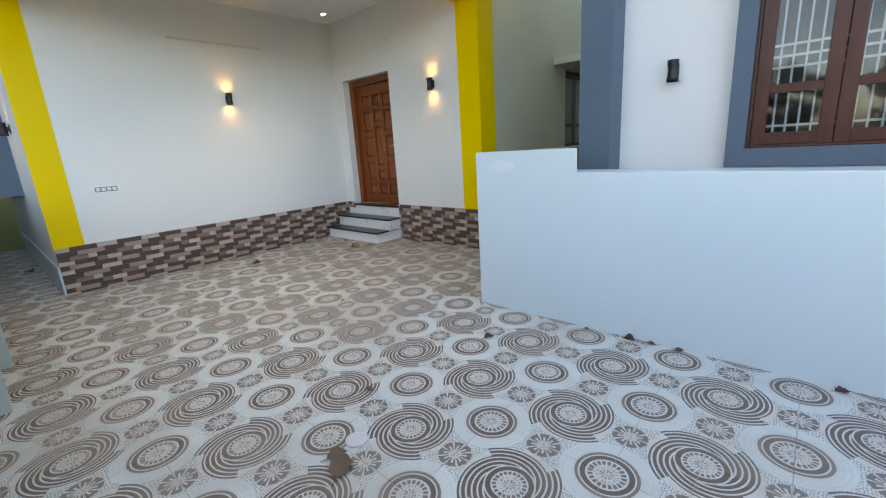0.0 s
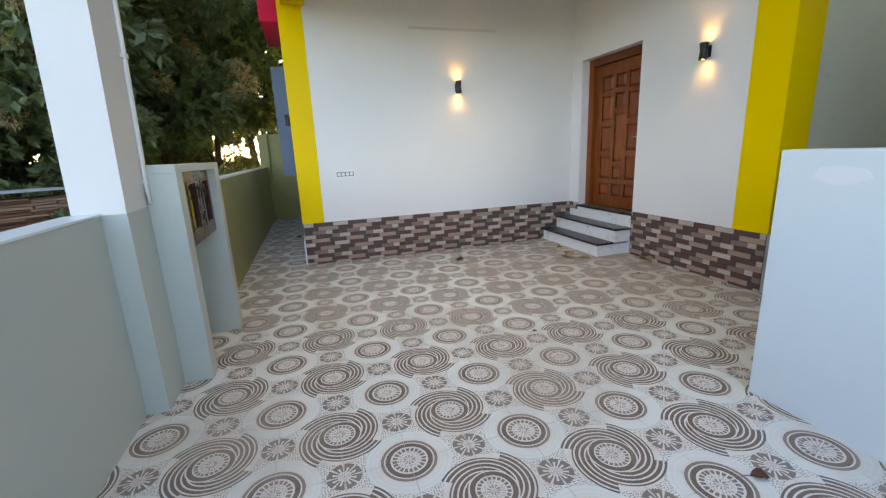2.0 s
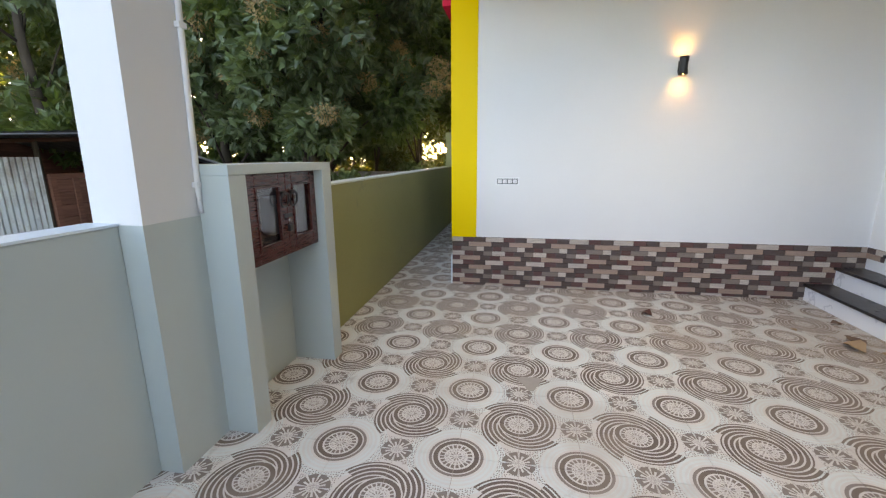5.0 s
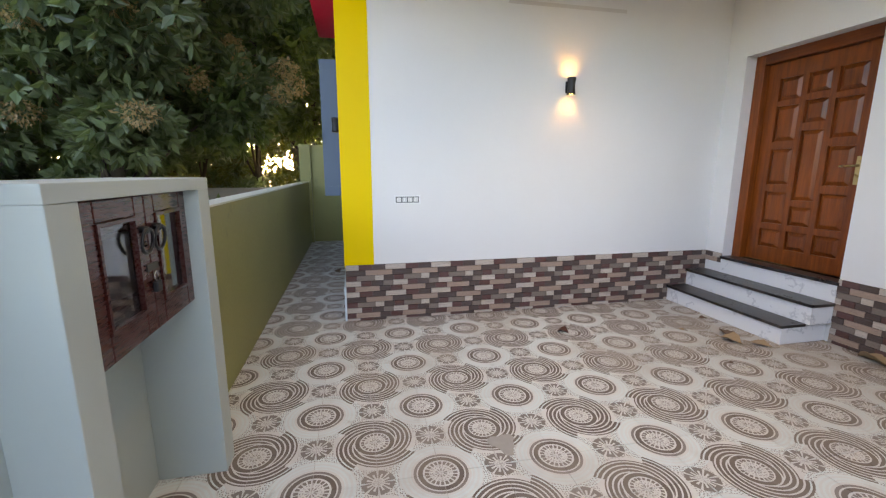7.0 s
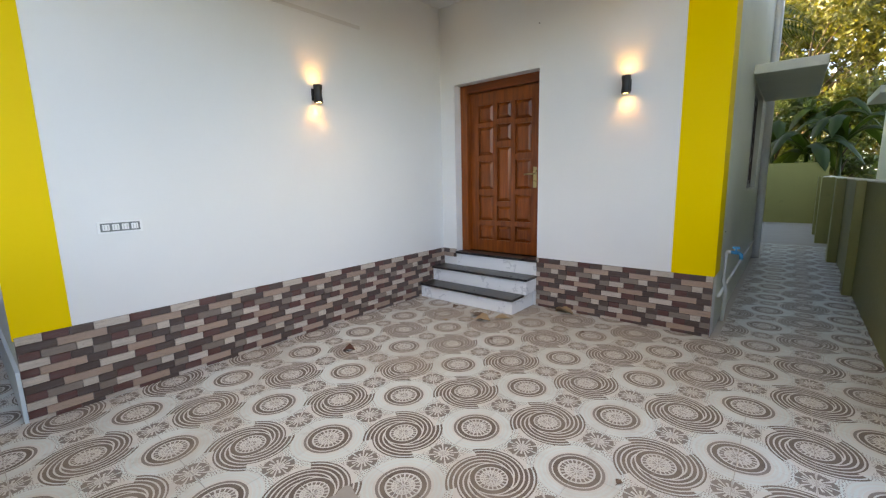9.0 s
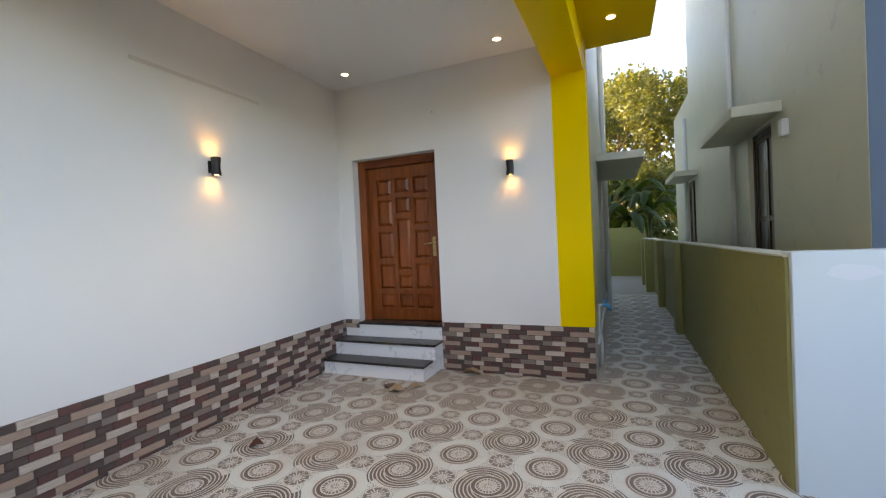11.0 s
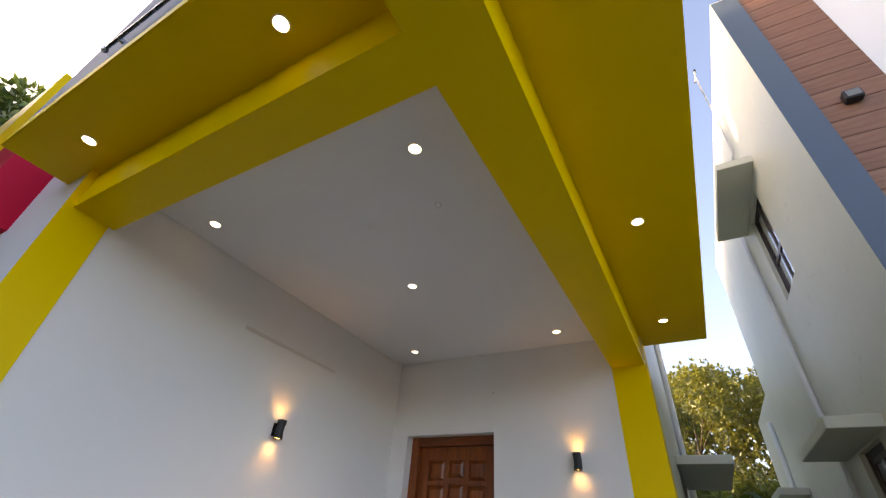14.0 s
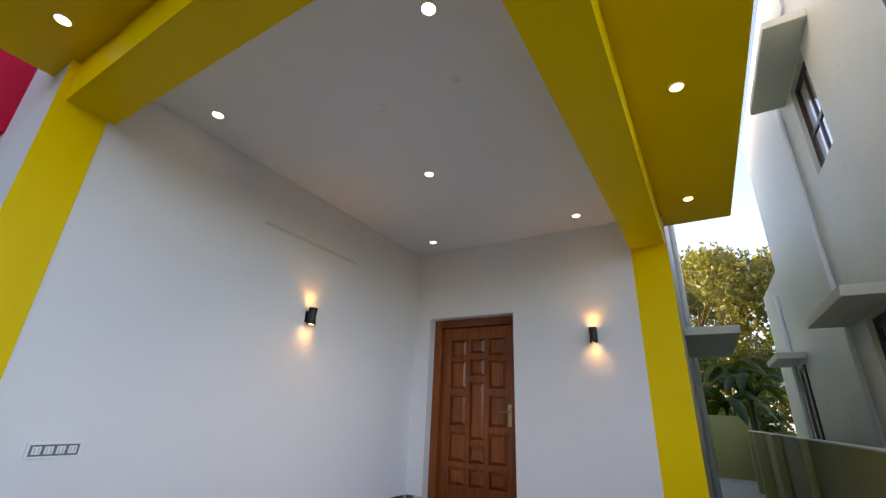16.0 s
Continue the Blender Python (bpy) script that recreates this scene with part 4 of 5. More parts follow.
# ---- meter cabinet ----
def meter_cabinet():
    x0, x1, z0, z1, y = -4.491, -3.769, 0.884, 1.370, 0.034
    c = thing("meter_cabinet", label="maroon wooden meter cabinet with two glazed doors", category="cabinet")
    part("cabinet_body", boxes((x0, x1, -0.208, y - 0.03, z0, z0 + 0.02), (x0, x1, -0.208, y - 0.03, z1 - 0.02, z1), (x0, x0 + 0.02, -0.208, y - 0.03, z0 + 0.02, z1 - 0.02),
                               (x1 - 0.02, x1, -0.208, y - 0.03, z0 + 0.02, z1 - 0.02), (x0 + 0.02, x1 - 0.02, -0.208, -0.19, z0 + 0.02, z1 - 0.02)), MAROON, c)
    part("meter_unit", boxes((x0 + 0.12, x0 + 0.3, -0.19, -0.10, z0 + 0.1, z0 + 0.33)), FROST, c, bevel=0.01)
    part("meter_unit", boxes((x1 - 0.3, x1 - 0.14, -0.19, -0.11, z0 + 0.12, z0 + 0.34)), FROST, c, bevel=0.01)
    mid = (x0 + x1) / 2
    for a, b, s in ((x0, mid - 0.002, 1), (mid + 0.002, x1, -1)):
        f, low = 0.068, 0.085
        door = part("cabinet_door", boxes((a, a + f, y - 0.028, y, z0, z1), (b - f, b, y - 0.028, y, z0, z1), (a + f, b - f, y - 0.028, y, z0, z0 + low), (a + f, b - f, y - 0.028, y, z1 - f, z1)), MAROON, c, bevel=0.005)
        part("door_bead", boxes((a + f, a + f + 0.012, y - 0.012, y + 0.006, z0 + low, z1 - f), (b - f - 0.012, b - f, y - 0.012, y + 0.006, z0 + low, z1 - f),
                                (a + f + 0.012, b - f - 0.012, y - 0.012, y + 0.006, z0 + low, z0 + low + 0.012), (a + f + 0.012, b - f - 0.012, y - 0.012, y + 0.006, z1 - f - 0.012, z1 - f)), MAROON, door)
        g = part("pane", boxes((a + f, b - f, y - 0.018, y - 0.013, z0 + low, z1 - f)), CABINET_GLASS, door)
        hx = b - 0.046 if s > 0 else a + 0.046
        part("ring_handle", tube(bmesh.new(), [(hx + 0.040 * math.cos(q * math.pi / 9), y + 0.020 + 0.005 * math.sin(q * math.pi / 9), 1.215 + 0.042 * math.sin(q * math.pi / 9)) for q in range(18)], 0.006, 8, closed=True), BLACK, door, "black iron ring handle", smooth=True)
        part("handle_boss", tube(bmesh.new(), [(hx, y, 1.254), (hx, y + 0.026, 1.254)], 0.013, 10), BLACK, door, smooth=True)
    part("padlock", boxes((mid - 0.018, mid + 0.018, y + 0.004, y + 0.022, 1.025, 1.065)), BLACK, c, "small dark padlock", bevel=0.004)
    part("padlock_shackle", tube(bmesh.new(), [(mid - 0.012, y + 0.012, 1.065), (mid - 0.012, y + 0.012, 1.09), (mid, y + 0.012, 1.102), (mid + 0.012, y + 0.012, 1.09), (mid + 0.012, y + 0.012, 1.065)], 0.003, 8), STEEL, c, smooth=True)
    part("hasp", boxes((mid - 0.04, mid + 0.04, y, y + 0.006, 1.105, 1.13)), BLACK, c)


meter_cabinet()


# ---- litter on the floor ----
def dry_leaf(x, y, size, turn, curl, tint):
    bm = bmesh.new()
    rng = random.Random(int(1000 * (x + 20 * y)))
    n = 10
    spine, left, right = [], [], []
    for i in range(n + 1):
        u = i / n
        w = 0.36 * size * math.sin(math.pi * min(1, u * 1.05)) ** 0.8 * (1 + rng.uniform(-0.2, 0.2))
        h = 0.006 + curl * size * (0.5 - abs(u - 0.5)) * 0.8 + rng.uniform(0, 0.05) * size
        spine.append(bm.verts.new(((u - 0.5) * size, 0, h * 0.35)))
        left.append(bm.verts.new(((u - 0.5) * size, w, h + curl * w * 0.9)))
        right.append(bm.verts.new(((u - 0.5) * size, -w, h * 0.7 + curl * w * 0.5)))
    for i in range(n):
        bm.faces.new((spine[i], spine[i + 1], left[i + 1], left[i]))
        bm.faces.new((right[i], right[i + 1], spine[i + 1], spine[i]))
    t = thing("fallen_leaf", (x, y, 0.001), turn, "curled dry " + {"red": "reddish-brown", "tan": "pale tan", "brown": "brown"}[tint] + " leaf lying on the tiles", "leaf", "fallen leaves")
    part("leaf_blade", bm, LEAF_TINTS[tint], t, smooth=True)
    part("leaf_stalk", tube(bmesh.new(), [(-0.5 * size, 0, 0.004), (-0.8 * size, 0.02 * size, 0.004)], 0.0015, 6), LEAF_TINTS[tint], t)


for lf in LITTER:
    dry_leaf(*lf)


lid = thing("plastic_lid", (-1.675, 1.19, 0.0), 0, "pale round plastic lid lying on the tiles", "lid")
part("lid_top", lathe(bmesh.new(), [(0.056, 0.001), (0.058, 0.008), (0.054, 0.012), (0.030, 0.013), (0.001, 0.013)], 28), TARP, lid, smooth=True)
smear_rng = random.Random(2)
ring = []
for k in range(26):
    a = 2 * math.pi * k / 26
    rad = 0.07 * (1 + 0.25 * math.sin(3 * a + 1) + smear_rng.uniform(-0.14, 0.14))
    ring.append((-4.41 + rad * math.cos(a) * 1.1, 1.49 + rad * math.sin(a)))
smear = thing("cement_smear", label="dried grey cement smear on the tiles", category="stain", kind="structure")
part("smear", prism(bmesh.new(), ring, 0.0005, 0.0022), CEMENT, smear)


# ---- trees and the yard beyond the wall ----
def leaf_cloud(name, rng, lumps, count, size, material, parent, flat=0.35, whorl=1):
    """A crown of single leaves scattered over many uneven lumps."""
    w = np.array([l[3] ** 2 for l in lumps])
    which = rng.choice(len(lumps), count, p=w / w.sum())
    L = np.array(lumps)[which]
    d = rng.normal(size=(count, 3))
    d /= np.linalg.norm(d, axis=1)[:, None]
    rad = L[:, 3] * (rng.uniform(0.45, 1.0, count) ** 0.6) * (1 + 0.25 * rng.normal(size=count).clip(-1, 1))
    centre = L[:, :3] + d * rad[:, None] * np.array([1, 1, 0.8])
    if whorl > 1:
        # leaves stand in whorls round twig tips
        tip = (np.arange(count) // whorl) * whorl
        d, centre = d[tip], centre[tip]
    out = d + (0.6 if whorl == 1 else 0.85) * rng.normal(size=(count, 3)) + np.array([0, 0, -flat])
    out /= np.linalg.norm(out, axis=1)[:, None]
    if whorl > 1:
        centre = centre + out * size * 0.55
    side = np.cross(out, rng.normal(size=(count, 3)))
    side /= np.linalg.norm(side, axis=1)[:, None] + 1e-9
    up = np.cross(side, out)
    s = size * rng.uniform(0.6, 1.35, count)[:, None]
    v = np.empty((count, 4, 3))
    v[:, 0] = centre - out * s * 0.5
    v[:, 1] = centre + side * s * 0.24 + up * s * 0.07
    v[:, 2] = centre + out * s * 0.55
    v[:, 3] = centre - side * s * 0.24 + up * s * 0.07
    base_i = np.arange(count)[:, None] * 4
    faces = np.concatenate([base_i + np.array([0, 1, 2]), base_i + np.array([0, 2, 3])])
    me = bpy.data.meshes.new(name)
    me.from_pydata(v.reshape(-1, 3).tolist(), [], faces.tolist())
    me.materials.append(material)
    ob = new(name, me)
    ob.parent = parent
    return ob


def tree(at, height, spread, bare, material, seed, leaves, size, label, blossom=0, group="trees beyond the wall"):
    rng = np.random.default_rng(seed)
    t = thing("tree", at, float(rng.uniform(0, 360)), label, "tree", group)
    trunk = bmesh.new()
    pts = [(0, 0, -0.1)]
    for i in range(1, 6):
        pts.append((pts[-1][0] + rng.normal() * 0.12, pts[-1][1] + rng.normal() * 0.12, height * 0.8 * i / 5))
    tube(trunk, pts, 0.07 + height * 0.012, 9, taper=0.03)
    part("trunk", trunk, BARK, t, smooth=True)
    lumps = []
    n = int(9 + height * 1.6)
    for i in range(n):
        f = rng.uniform(0, 1)
        z = bare + (height - bare) * f
        reach = spread * (0.35 + 0.9 * math.sin(math.pi * min(0.95, 0.25 + 0.72 * f))) * rng.uniform(0.35, 1.0)
        a = rng.uniform(0, 2 * math.pi)
        c = (reach * math.cos(a), reach * math.sin(a), z)
        lumps.append((*c, float(rng.uniform(0.45, 0.95)) * spread * 0.42))
        if i % 2 == 0:
            k = min(5, max(1, int(5 * max(0.15, (z - 0.6) / height))))
            p0 = Vector(pts[k])
            mid = (p0 + Vector(c)) / 2 + Vector((0, 0, 0.15))
            part("limb", tube(bmesh.new(), [p0, mid, Vector(c)], 0.035, 6, taper=0.008), BARK, t, smooth=True)
    leaf_cloud("crown", rng, lumps, leaves, size, material, t, 0.2, 7)
    if blossom:
        tops = []
        for l in lumps:
            for _ in range(3):
                d = rng.normal(size=3)
                d /= np.linalg.norm(d)
                tops.append((l[0] + d[0] * l[3] * 1.3, l[1] + d[1] * l[3] * 1.3, l[2] + abs(d[2]) * l[3] * 1.1, float(rng.uniform(0.13, 0.27))))
        leaf_cloud("blossom", rng, tops, blossom, 0.06, FLOWER, t)
    return t


D, G, Y = LEAF_DARK, LEAF_BLUE, LEAF_GOLD
dense = "dense dark green tree standing behind the boundary wall"
grey_t = "grey-green leafy tree with dull seed heads"
first = [tree((-10.4, -3.2, -0.25), 7.5, 2.3, 2.3, G, 11, 17000, 0.21, grey_t, 14000),
         tree((-12.0, -3.6, -0.25), 8.0, 2.3, 1.6, D, 12, 15000, 0.21, grey_t, 13000),
         tree((-9.8, -9.6, -0.25), 8.5, 2.4, 1.7, D, 13, 15000, 0.22, dense),
         tree((-16.5, -12.5, -0.25), 9.5, 2.8, 2.2, D, 14, 16000, 0.23, dense),
         tree((-15.0, -1.8, -0.25), 8.5, 2.3, 2.7, D, 15, 14000, 0.22, dense),
         tree((-17.5, 1.5, -0.25), 9.0, 2.8, 2.9, D, 16, 15000, 0.23, dense)]
# copies at y 12 to 16: unseen, added to block the low sun
for k, x, y, turn, sc in ((0, -11.0, -5.8, 70, 1.05), (1, -14.2, -5.2, 200, 1.1), (2, -13.0, -9.5, 40, 1.25),
                          # the 0.55 copies are unseen, added to darken the front window's reflection
                          (4, -19.0, -5.5, 90, 1.2), (5, -22.0, -1.5, 150, 1.2), (4, -10.5, -15, 210, 1.35), (4, -16.8, -0.4, 130, 1.2), (0, -13.4, -13.0, 60, 1.0), (0, -1.5, -14.0, 20, 0.55), (0, 2.6, -13.2, 150, 0.55), (1, 6.8, -14.2, 80, 0.55), (1, -4.6, -15.0, 250, 0.55), (1, -15, 12, 0, 1.2), (4, -15.5, 16, 60, 1.2), (1, -8.0, 12.5, 30, 0.8), (4, -8.0, 15.4, 80, 0.8), (1, -14, -15, 0, 1.4), (0, -20, -10, 50, 1.3), (5, -26, -6, 20, 1.4), (4, -25, -8.2, 20, 1.25), (0, -27.5, -5.0, 140, 1.25), (0, -29, -11.5, 250, 1.3), (4, -22.5, -10.5, 300, 1.15), (5, -20.8, -6.6, 190, 1.0)):
    c = copy_thing(first[k], pose(x, y, -0.25, 0, 0, turn))
    c.scale = (sc, sc, sc)

for x, y, h, seed in ((-10.6, -3.0, 2.5, 41), (-13.2, -4.6, 3.0, 43), (-12.0, -6.6, 3.0, 44), (-15.2, -3.2, 2.8, 45)):
    shrub = tree((x, y, -0.25), h, 1.25, 0.3, G, seed, 5200, 0.2, "leafy dark green shrub behind the boundary wall", 0, "shrubs behind the boundary wall")
for x, y, turn, sc in ((-23.2, -1.4, 110, 1.2), (-23.6, -5.6, 200, 1.4)):
    c = copy_thing(shrub, pose(x, y, -0.25, 0, 0, turn))
    c.scale = (sc, sc, sc)

# low undergrowth that catches the sun
brush = thing("undergrowth", label="sunlit yellow-green undergrowth beneath the trees", category="undergrowth", kind="stuff")
rngb = np.random.default_rng(5)
lumps = [(float(rngb.uniform(-26, -5)), float(rngb.uniform(-14, -8.9)), float(rngb.uniform(-0.1, 1.1)), float(rngb.uniform(0.4, 0.9))) for _ in range(46)]
lumps += [(float(rngb.uniform(-24, -15)), float(rngb.uniform(-8, 3)), float(rngb.uniform(0, 2.6)), float(rngb.uniform(0.35, 0.8))) for _ in range(44)]
lumps += [(float(rngb.uniform(-22, -16.5)), float(rngb.uniform(-5.5, -0.5)), float(rngb.uniform(0.1, 3.2)), float(rngb.uniform(0.35, 0.7))) for _ in range(34)]
leaf_cloud("bushes", rngb, lumps, 36000, 0.15, LEAF_GOLD, brush)

# trees and banana plants behind the back wall
back = tree((-2.6, 25.0, -0.25), 9.5, 3.4, 2.2, Y, 21, 15000, 0.22, "tall tree with sunlit yellow-green crown", 0, "trees behind the houses")
for x, y, turn, sc in ((-6.5, 27.0, 80, 1.0), (1.8, 27.5, 200, 1.05), (-0.5, 31.0, 140, 1.25), (-4.5, 33, 20, 1.3)):
    c = copy_thing(back, pose(x, y, -0.25, 0, 0, turn))
    c.scale = (sc, sc, sc)
for x, y, s in ((-3.6, 20.6, 33), (-1.6, 22.0, 34), (-2.9, 22.6, 36)):
    tree((x, y, -0.25), 4.4, 1.5, 0.4, D, s, 6000, 0.2, "dark green shrub behind the back wall", 0, "shrubs behind the back wall")


def banana(at, height, seed):
    rng = random.Random(seed)
    t = thing("banana_plant", at, rng.uniform(0, 360), "banana plant with long arching torn green leaves", "banana plant", "banana plants")
    part("stem", tube(bmesh.new(), [(0, 0, 0), (0.03, 0, height * 0.5), (0, 0.02, height)], 0.11, 10, taper=0.06), BANANA, t, smooth=True)
    for i in range(8):
        a, reach, lift = i * 0.82 + rng.uniform(-0.3, 0.3), rng.uniform(1.1, 1.7), rng.uniform(0.4, 1.1)
        bm = bmesh.new()
        rows = []
        n = 12
        for k in range(n + 1):
            u = k / n
            out, z = reach * u, height + lift * math.sin(u * 2.3) - 0.9 * u * u * (1.4 - lift * 0.5)
            w = 0.24 * math.sin(math.pi * min(1, 0.08 + u * 0.92)) ** 0.6
            jag = rng.uniform(0.75, 1.0)
            cx, cy = out * math.cos(a), out * math.sin(a)
            sx, sy = -math.sin(a), math.cos(a)
            rows.append([bm.verts.new((cx + sx * w * q * jag, cy + sy * w * q * jag, z - abs(q) * w * 0.45)) for q in (-1, -0.5, 0, 0.5, 1)])
        for r0, r1 in zip(rows, rows[1:]):
            for k in range(4):
                bm.faces.new((r0[k], r0[k + 1], r1[k + 1], r1[k]))
        part("banana_leaf", bm, BANANA, t, smooth=True)


banana((-2.7, 17.8, -0.25), 2.3, 1)
banana((-3.6, 18.8, -0.25), 2.8, 2)
banana((-1.9, 18.6, -0.25), 2.6, 3)
banana((-2.4, 20.0, -0.25), 3.4, 4)


def palm(at, height, seed):
    """A coconut palm: ringed trunk and drooping fronds of narrow leaflets."""
    rng = random.Random(seed)
    t = thing("palm_tree", at, 0, "slender coconut palm with drooping dark green fronds", "palm tree")
    part("trunk", tube(bmesh.new(), [(0, 0, 0), (0.15, 0.1, height * 0.5), (0.05, 0.05, height)], 0.16, 10, taper=0.10), BARK, t, smooth=True)
    for i in range(13):
        a, reach, lift = i * 2.4, rng.uniform(2.2, 3.0), rng.uniform(0.1, 1.3)
        bm = bmesh.new()
        n = 22
        spine = []
        for k in range(n + 1):
            u = k / n
            spine.append(Vector((0.05 + reach * u * math.cos(a), 0.05 + reach * u * math.sin(a), height + lift * math.sin(u * 2.0) * 1.1 - 1.5 * u * u)))
        tube(bm, spine, 0.025, 5, taper=0.006)
        across = Vector((-math.sin(a), math.cos(a), 0))
        for k in range(3, n):
            p, q = spine[k], spine[k + 1] if k < n else spine[k]
            along = (q - p).normalized()
            for s in (-1, 1):
                w = 0.62 * math.sin(math.pi * min(1, 0.12 + 0.85 * k / n)) * rng.uniform(0.85, 1.1)
                tip = p + across * s * w * 0.85 + along * w * 0.45 + Vector((0, 0, -0.45 * w))
                v = [bm.verts.new(c) for c in (p, (p + tip) / 2 + along * 0.035, tip, (p + tip) / 2 - along * 0.035)]
                bm.faces.new(v)
        part("frond", bm, BANANA, t)
    return t


palm((-4.9, 20.4, -0.25), 7.0, 7)


# shed in the next yard
def shed():
    t = thing("shed", (-7.3, -5.35, -0.25), 0, "ramshackle shed of rusty sheet and old timber", "shed")
    posts = ((0.50, 0.02), (-0.34, 0.10), (-1.2, 0), (-2.25, 0.02), (-2.42, 0), (2.6, 0), (-2.6, 0), (2.6, -2.4), (-2.6, -2.4))
    for x, y in posts:
        part("post", tube(bmesh.new(), [(x, y, 0), (x + 0.03, y, 2.0)], 0.035, 8), BARK, t)
    part("beam", tube(bmesh.new(), [(-2.7, 0.02, 1.62), (-0.35, 0.03, 2.02), (2.7, 0.02, 1.86)], 0.03, 8), OLDWOOD, t)

    def sheet(name, x0, x1, z0, z1, y, mat, wave=0.038):
        bm = bmesh.new()
        n = int((x1 - x0) / wave * 2)
        lo, hi = [], []
        for i in range(n + 1):
            x = x0 + (x1 - x0) * i / n
            o = 0.011 * math.cos(i * math.pi)
            lo.append((bm.verts.new((x, y + o, z0)), bm.verts.new((x, y + o - 0.004, z0))))
            hi.append((bm.verts.new((x, y + o, z1)), bm.verts.new((x, y + o - 0.004, z1))))
        for i in range(n):
            bm.faces.new((lo[i][0], lo[i + 1][0], hi[i + 1][0], hi[i][0]))
            bm.faces.new((lo[i + 1][1], lo[i][1], hi[i][1], hi[i + 1][1]))
        part(name, bm, mat, t)
    sheet("wall_sheet", 0.55, 1.6, 0.1, 1.74, 0.06, SHEET, 0.075)
    sheet("wall_sheet", 1.62, 3.2, 0.1, 1.71, 0.05, SHEET, 0.075)
    sheet("wall_sheet", -1.20, -0.36, 1.17, 1.82, 0.06, SHEET, 0.085)
    sheet("wall_sheet", -2.06, -1.18, 1.22, 1.76, 0.05, SHEET, 0.085)
    for name, xa, za, xb, zb in (("shed_roof", -0.35, 2.16, -3.3, 1.44), ("shed_roof", 3.0, 1.90, -0.30, 2.10)):
        bm = bmesh.new()
        for i in range(24):
            y0, y1 = 0.45 - i * 0.13, 0.45 - (i + 1) * 0.13
            o0, o1 = 0.018 * (i % 2), 0.018 * ((i + 1) % 2)
            for lift in (0.0, -0.006):
                bm.faces.new([bm.verts.new(p) for p in ((xa, y0, za + o0 + lift), (xa, y1, za + o1 + lift), (xb, y1, zb + o1 + lift), (xb, y0, zb + o0 + lift))])
        part(name, bm, ROOFING, t)
    part("fascia_board", tube(bmesh.new(), [(-0.35, 0.46, 2.14), (-3.3, 0.46, 1.42)], 0.022, 6), SHEET, t)
    gate = part("shed_door", boxes((-0.30, -0.21, 0.05, 0.10, 0.1, 1.50), (0.40, 0.48, 0.05, 0.10, 0.1, 1.50), (0.09, 0.17, 0.085, 0.105, 0.1, 1.42), (-0.21, 0.40, 0.05, 0.095, 1.42, 1.50)), OLDWOOD, t)
    for i in range(7):
        part("board", boxes((-0.21, 0.40, 0.055 + 0.006 * (i % 3), 0.085, 0.12 + i * 0.187, 0.288 + i * 0.187)), OLDWOOD, gate)
    part("shed_back", boxes((-2.7, 2.7, -2.5, -2.45, 0, 2.2)), OLDWOOD, t)


shed()


def timber_pile(ax, ay, bx, by):
    """Stacked boards between two points, one end sheet of pale metal bent over the top."""
    long = math.hypot(bx - ax, by - ay)
    turn = math.degrees(math.atan2(by - ay, bx - ax))
    t = thing("timber_pile", (ax, ay, -0.25), turn, "stack of rough sawn timber boards in the next yard", "timber")
    rng = random.Random(6)
    z = 0.02
    while z < 1.22:
        h, x = rng.uniform(0.032, 0.058), rng.uniform(-0.1, 0.05)
        while x < long - 0.2:
            w = rng.uniform(0.35, 0.9)
            out = rng.uniform(-0.07, 0.12)
            part("board", boxes((x, min(long, x + w) - 0.02, -0.55, -out, z, z + h - 0.012)), OLDPALE if rng.random() < 0.6 else OLDWOOD, t)
            x += w
        z += h
    cover = thing("cover_sheet", (ax, ay, -0.25), turn, "pale curved metal sheet covering the stacked timber", "sheet")
    bm = bmesh.new()
    rows = []
    for k in range(15):
        u = k / 14
        x, zz = long - 0.1 - (long + 0.5) * u, 1.30 + 0.06 * math.sin(u * 2.6) - (0.75 * (u - 0.72) ** 2 * 9 if u > 0.72 else 0)
        rows.append([bm.verts.new((x, yy, zz - dz - lift)) for lift in (0.0, 0.008) for yy, dz in ((0.16, 0.03), (-0.2, 0.0), (-0.65, 0.02))])
    for r0, r1 in zip(rows, rows[1:]):
        for k in (0, 1, 3, 4):
            bm.faces.new((r0[k], r0[k + 1], r1[k + 1], r1[k]))
        bm.faces.new((r0[0], r1[0], r1[3], r0[3]))
    part("sheet_face", bm, TARP, cover)


timber_pile(-9.75, -3.0, -7.85, -5.22)

# ---- brick facing of the plinth, then the floor tiles ----
ROW_H = PLINTH / 10.5
brick_cache = {}
REPEAT = 0.456
COURSES = (((0.0, "cream"), (0.44, "maroon"), (0.72, "dark")), ((0.58, "tan"), (1.145, "dark")), ((0.395, "grey"), (0.775, "cream"), (0.96, "dark"), (1.18, "maroon")),
           ((0.165, "cream"), (0.48, "maroon"), (0.70, "dark"), (0.95, "grey")), ((0.357, "tan"), (0.87, "dark"), (1.10, "maroon")))


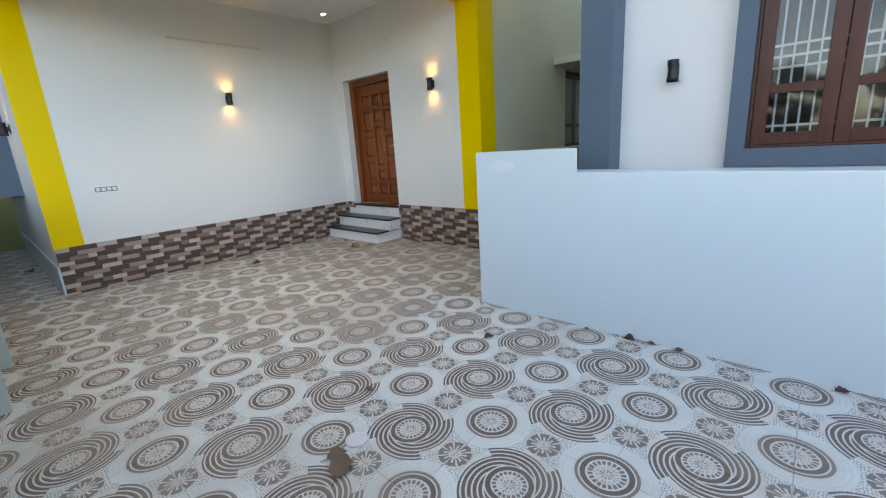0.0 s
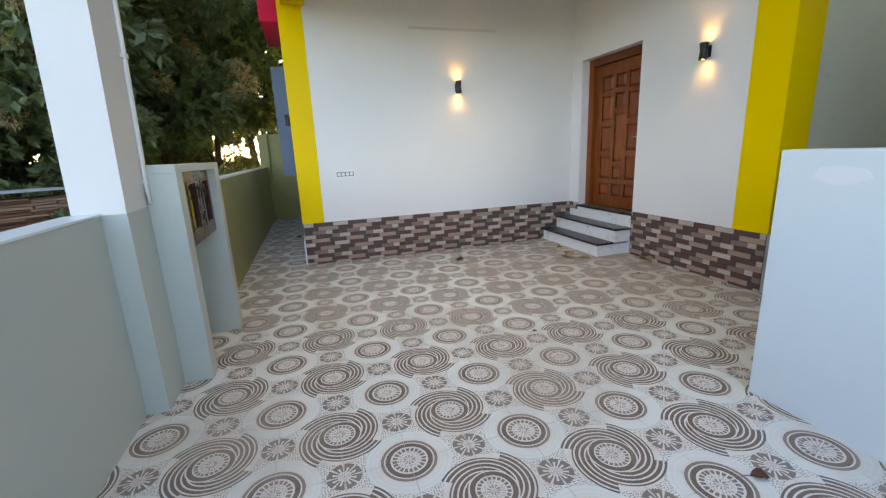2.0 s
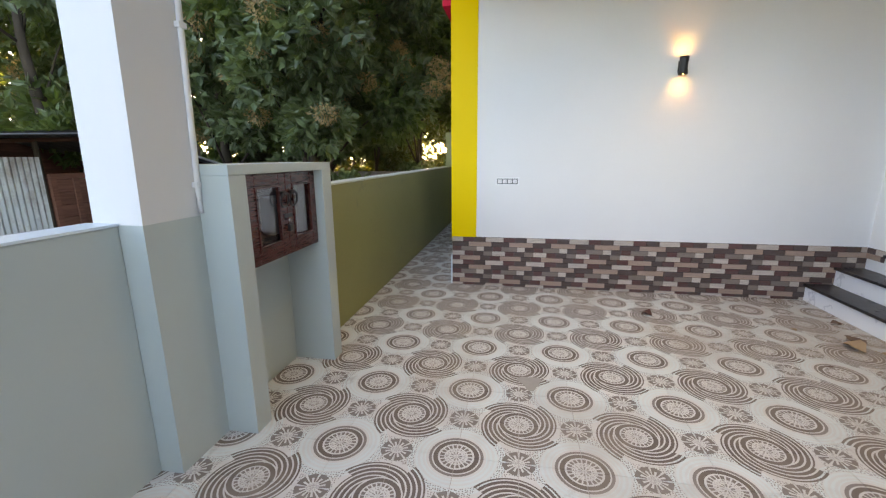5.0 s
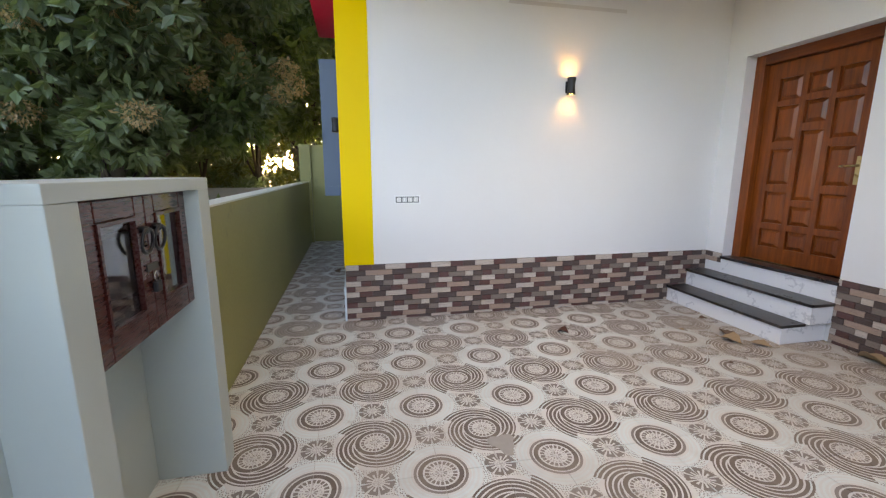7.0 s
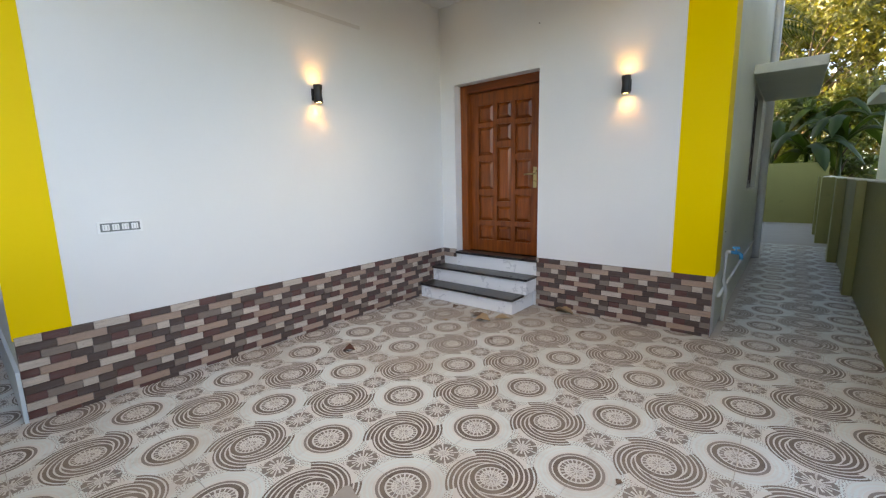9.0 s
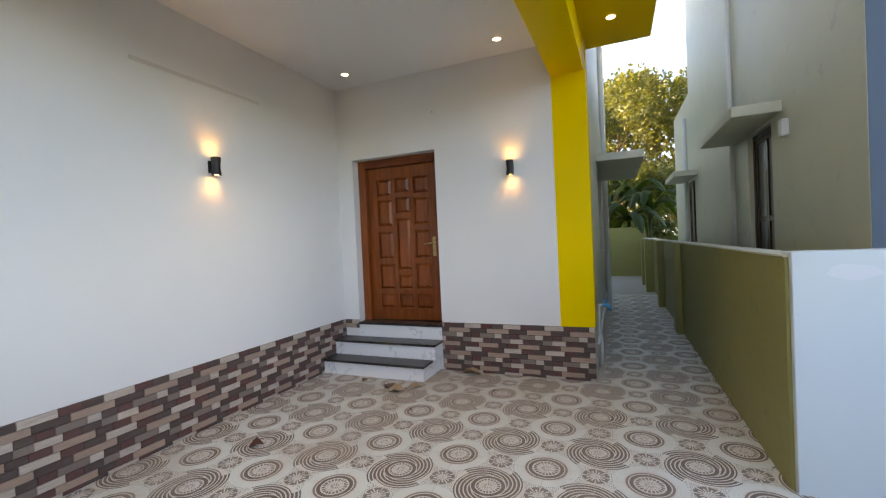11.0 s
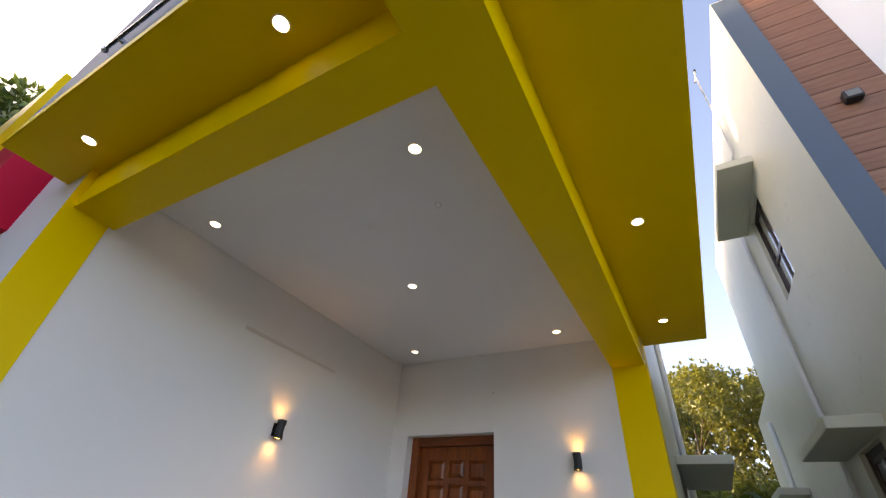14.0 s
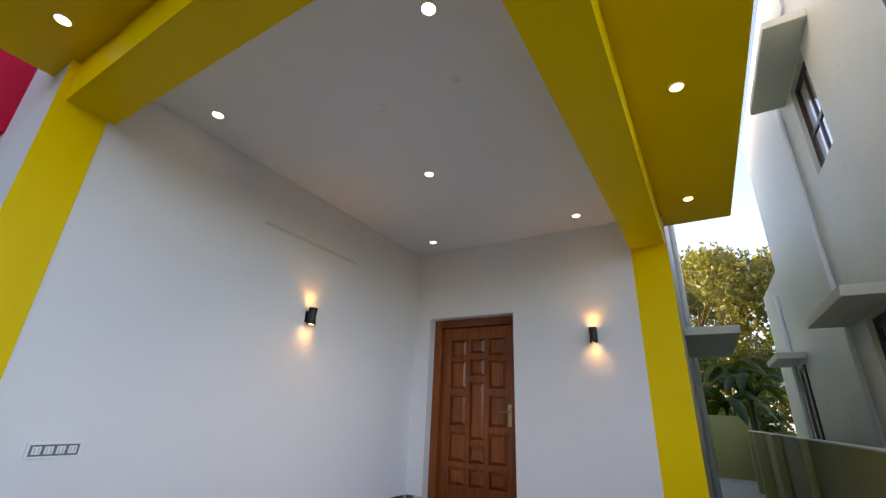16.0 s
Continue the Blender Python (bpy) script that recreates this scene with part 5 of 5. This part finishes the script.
def brick_mesh(colour, length, height):
    key = (colour, round(length, 3), round(height, 3))
    if key not in brick_cache:
        bm = bmesh.new()
        l, h, d, e = key[1] / 2, key[2] / 2, 0.011, 0.0015
        lo = [bm.verts.new(p) for p in ((-l, 0, -h), (l, 0, -h), (l, 0, h), (-l, 0, h))]
        hi = [bm.verts.new(p) for p in ((-l + e, -d, -h + e), (l - e, -d, -h + e), (l - e, -d, h - e), (-l + e, -d, h - e))]
        bm.faces.new(hi)
        for k in range(4):
            bm.faces.new((lo[k], lo[(k + 1) % 4], hi[(k + 1) % 4], hi[k]))
        me = bpy.data.meshes.new("brick")
        bm.to_mesh(me)
        bm.free()
        me.materials.append(BRICKS[colour])
        brick_cache[key] = me
    return brick_cache[key]


def brick_run(name, origin, turn, length, z0, phase, label):
    """Five courses of long and short bricks that repeat; local x along the wall, local -y out of it."""
    run = thing(name, origin, turn, label, "brick facing", kind="structure")
    part("mortar_bed", boxes((0, length, -0.004, 0.0, z0, PLINTH)), MORTAR, run)
    rng = random.Random(int(phase * 1000))
    for k in range(math.ceil((PLINTH - z0) / ROW_H - 0.01)):
        course = COURSES[k % 5]
        ends = [u for u, c in course[1:]] + [course[0][0] + 1]
        for n in range(-2, int(length / REPEAT) + 2):
            for (u0, colour), u1 in zip(course, ends):
                a, b = max(0, phase + (n + u0) * REPEAT), min(length, phase + (n + u1) * REPEAT - 0.0015)
                if b - a < 0.008:
                    continue
                top, low = PLINTH - k * ROW_H, max(z0, PLINTH - (k + 1) * ROW_H)
                ob = new("brick", brick_mesh(colour, b - a, top - low - 0.0015))
                ob.parent = run
                ob.location = ((a + b) / 2, -0.002 - rng.uniform(0, 0.002), (top + low) / 2)


brick_run("plinth_left", (WA, FRONT, 0), 90, WB - FRONT, 0.0, 0.38, "plinth of mixed brown and cream glazed bricks")
brick_run("plinth_door", (DOOR_R, WB, 0), 0, SIDE - DOOR_R, 0.0, 0.284, "plinth of mixed brown and cream glazed bricks")
brick_run("plinth_corner", (WA + 0.014, WB, 0), 0, DOOR_L - WA - 0.014, PLINTH - 2 * ROW_H, 0.1, "short run of glazed bricks beside the door")


def tile_bm(bm, cx, cy, h=0.0):
    g, e = TILE / 2 - 0.0012, TILE / 2 - 0.0026
    lo = [bm.verts.new((cx + sx * g, cy + sy * g, -0.010)) for sx, sy in ((-1, -1), (1, -1), (1, 1), (-1, 1))]
    mid = [bm.verts.new((cx + sx * g, cy + sy * g, -0.0014 + h)) for sx, sy in ((-1, -1), (1, -1), (1, 1), (-1, 1))]
    top = [bm.verts.new((cx + sx * e, cy + sy * e, h)) for sx, sy in ((-1, -1), (1, -1), (1, 1), (-1, 1))]
    bm.faces.new(top)
    for r0, r1 in ((lo, mid), (mid, top)):
        for k in range(4):
            bm.faces.new((r0[k], r0[(k + 1) % 4], r1[(k + 1) % 4], r1[k]))


paving = thing("tile_paving", label="printed parking tiles with brown medallions on pale ground", category="floor tiles", kind="structure")
one = bmesh.new()
tile_bm(one, 0, 0)
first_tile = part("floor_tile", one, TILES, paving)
tile_me = first_tile.data
rest = bmesh.new()
near = []
rngt = random.Random(8)
for i in range(-28, 32):
    for j in range(-5, 54):
        x, y = LATTICE_X + (i + 0.5) * TILE, LATTICE_Y + (j + 0.5) * TILE
        if not ((-11.5 < x < 6.0 and -0.26 < y < 0.75) or (WA - 0.1 < x < SIDE + 0.1 and 0.6 < y < WB + 0.1) or (SIDE < x < -2.1 and 0.6 < y < 11.6) or (-2.2 < x < 6.0 and 0.6 < y < 3.2)):
            continue
        if -6.3 < x < -0.9 and -0.1 < y < 4.0 and not (x > -2.3 and y > 3.1):
            near.append((x, y))
        else:
            tile_bm(rest, x, y, rngt.uniform(-0.0006, 0.0006))
near.sort(key=lambda p: abs(p[0] + 3.6) + abs(p[1] - 1.2))
for n, (x, y) in enumerate(near):
    if n >= 290:
        tile_bm(rest, x, y)
        continue
    ob = first_tile if n == 0 else new("floor_tile", tile_me)
    ob.parent = paving
    ob.location = (x, y, rngt.uniform(-0.0006, 0.0006))
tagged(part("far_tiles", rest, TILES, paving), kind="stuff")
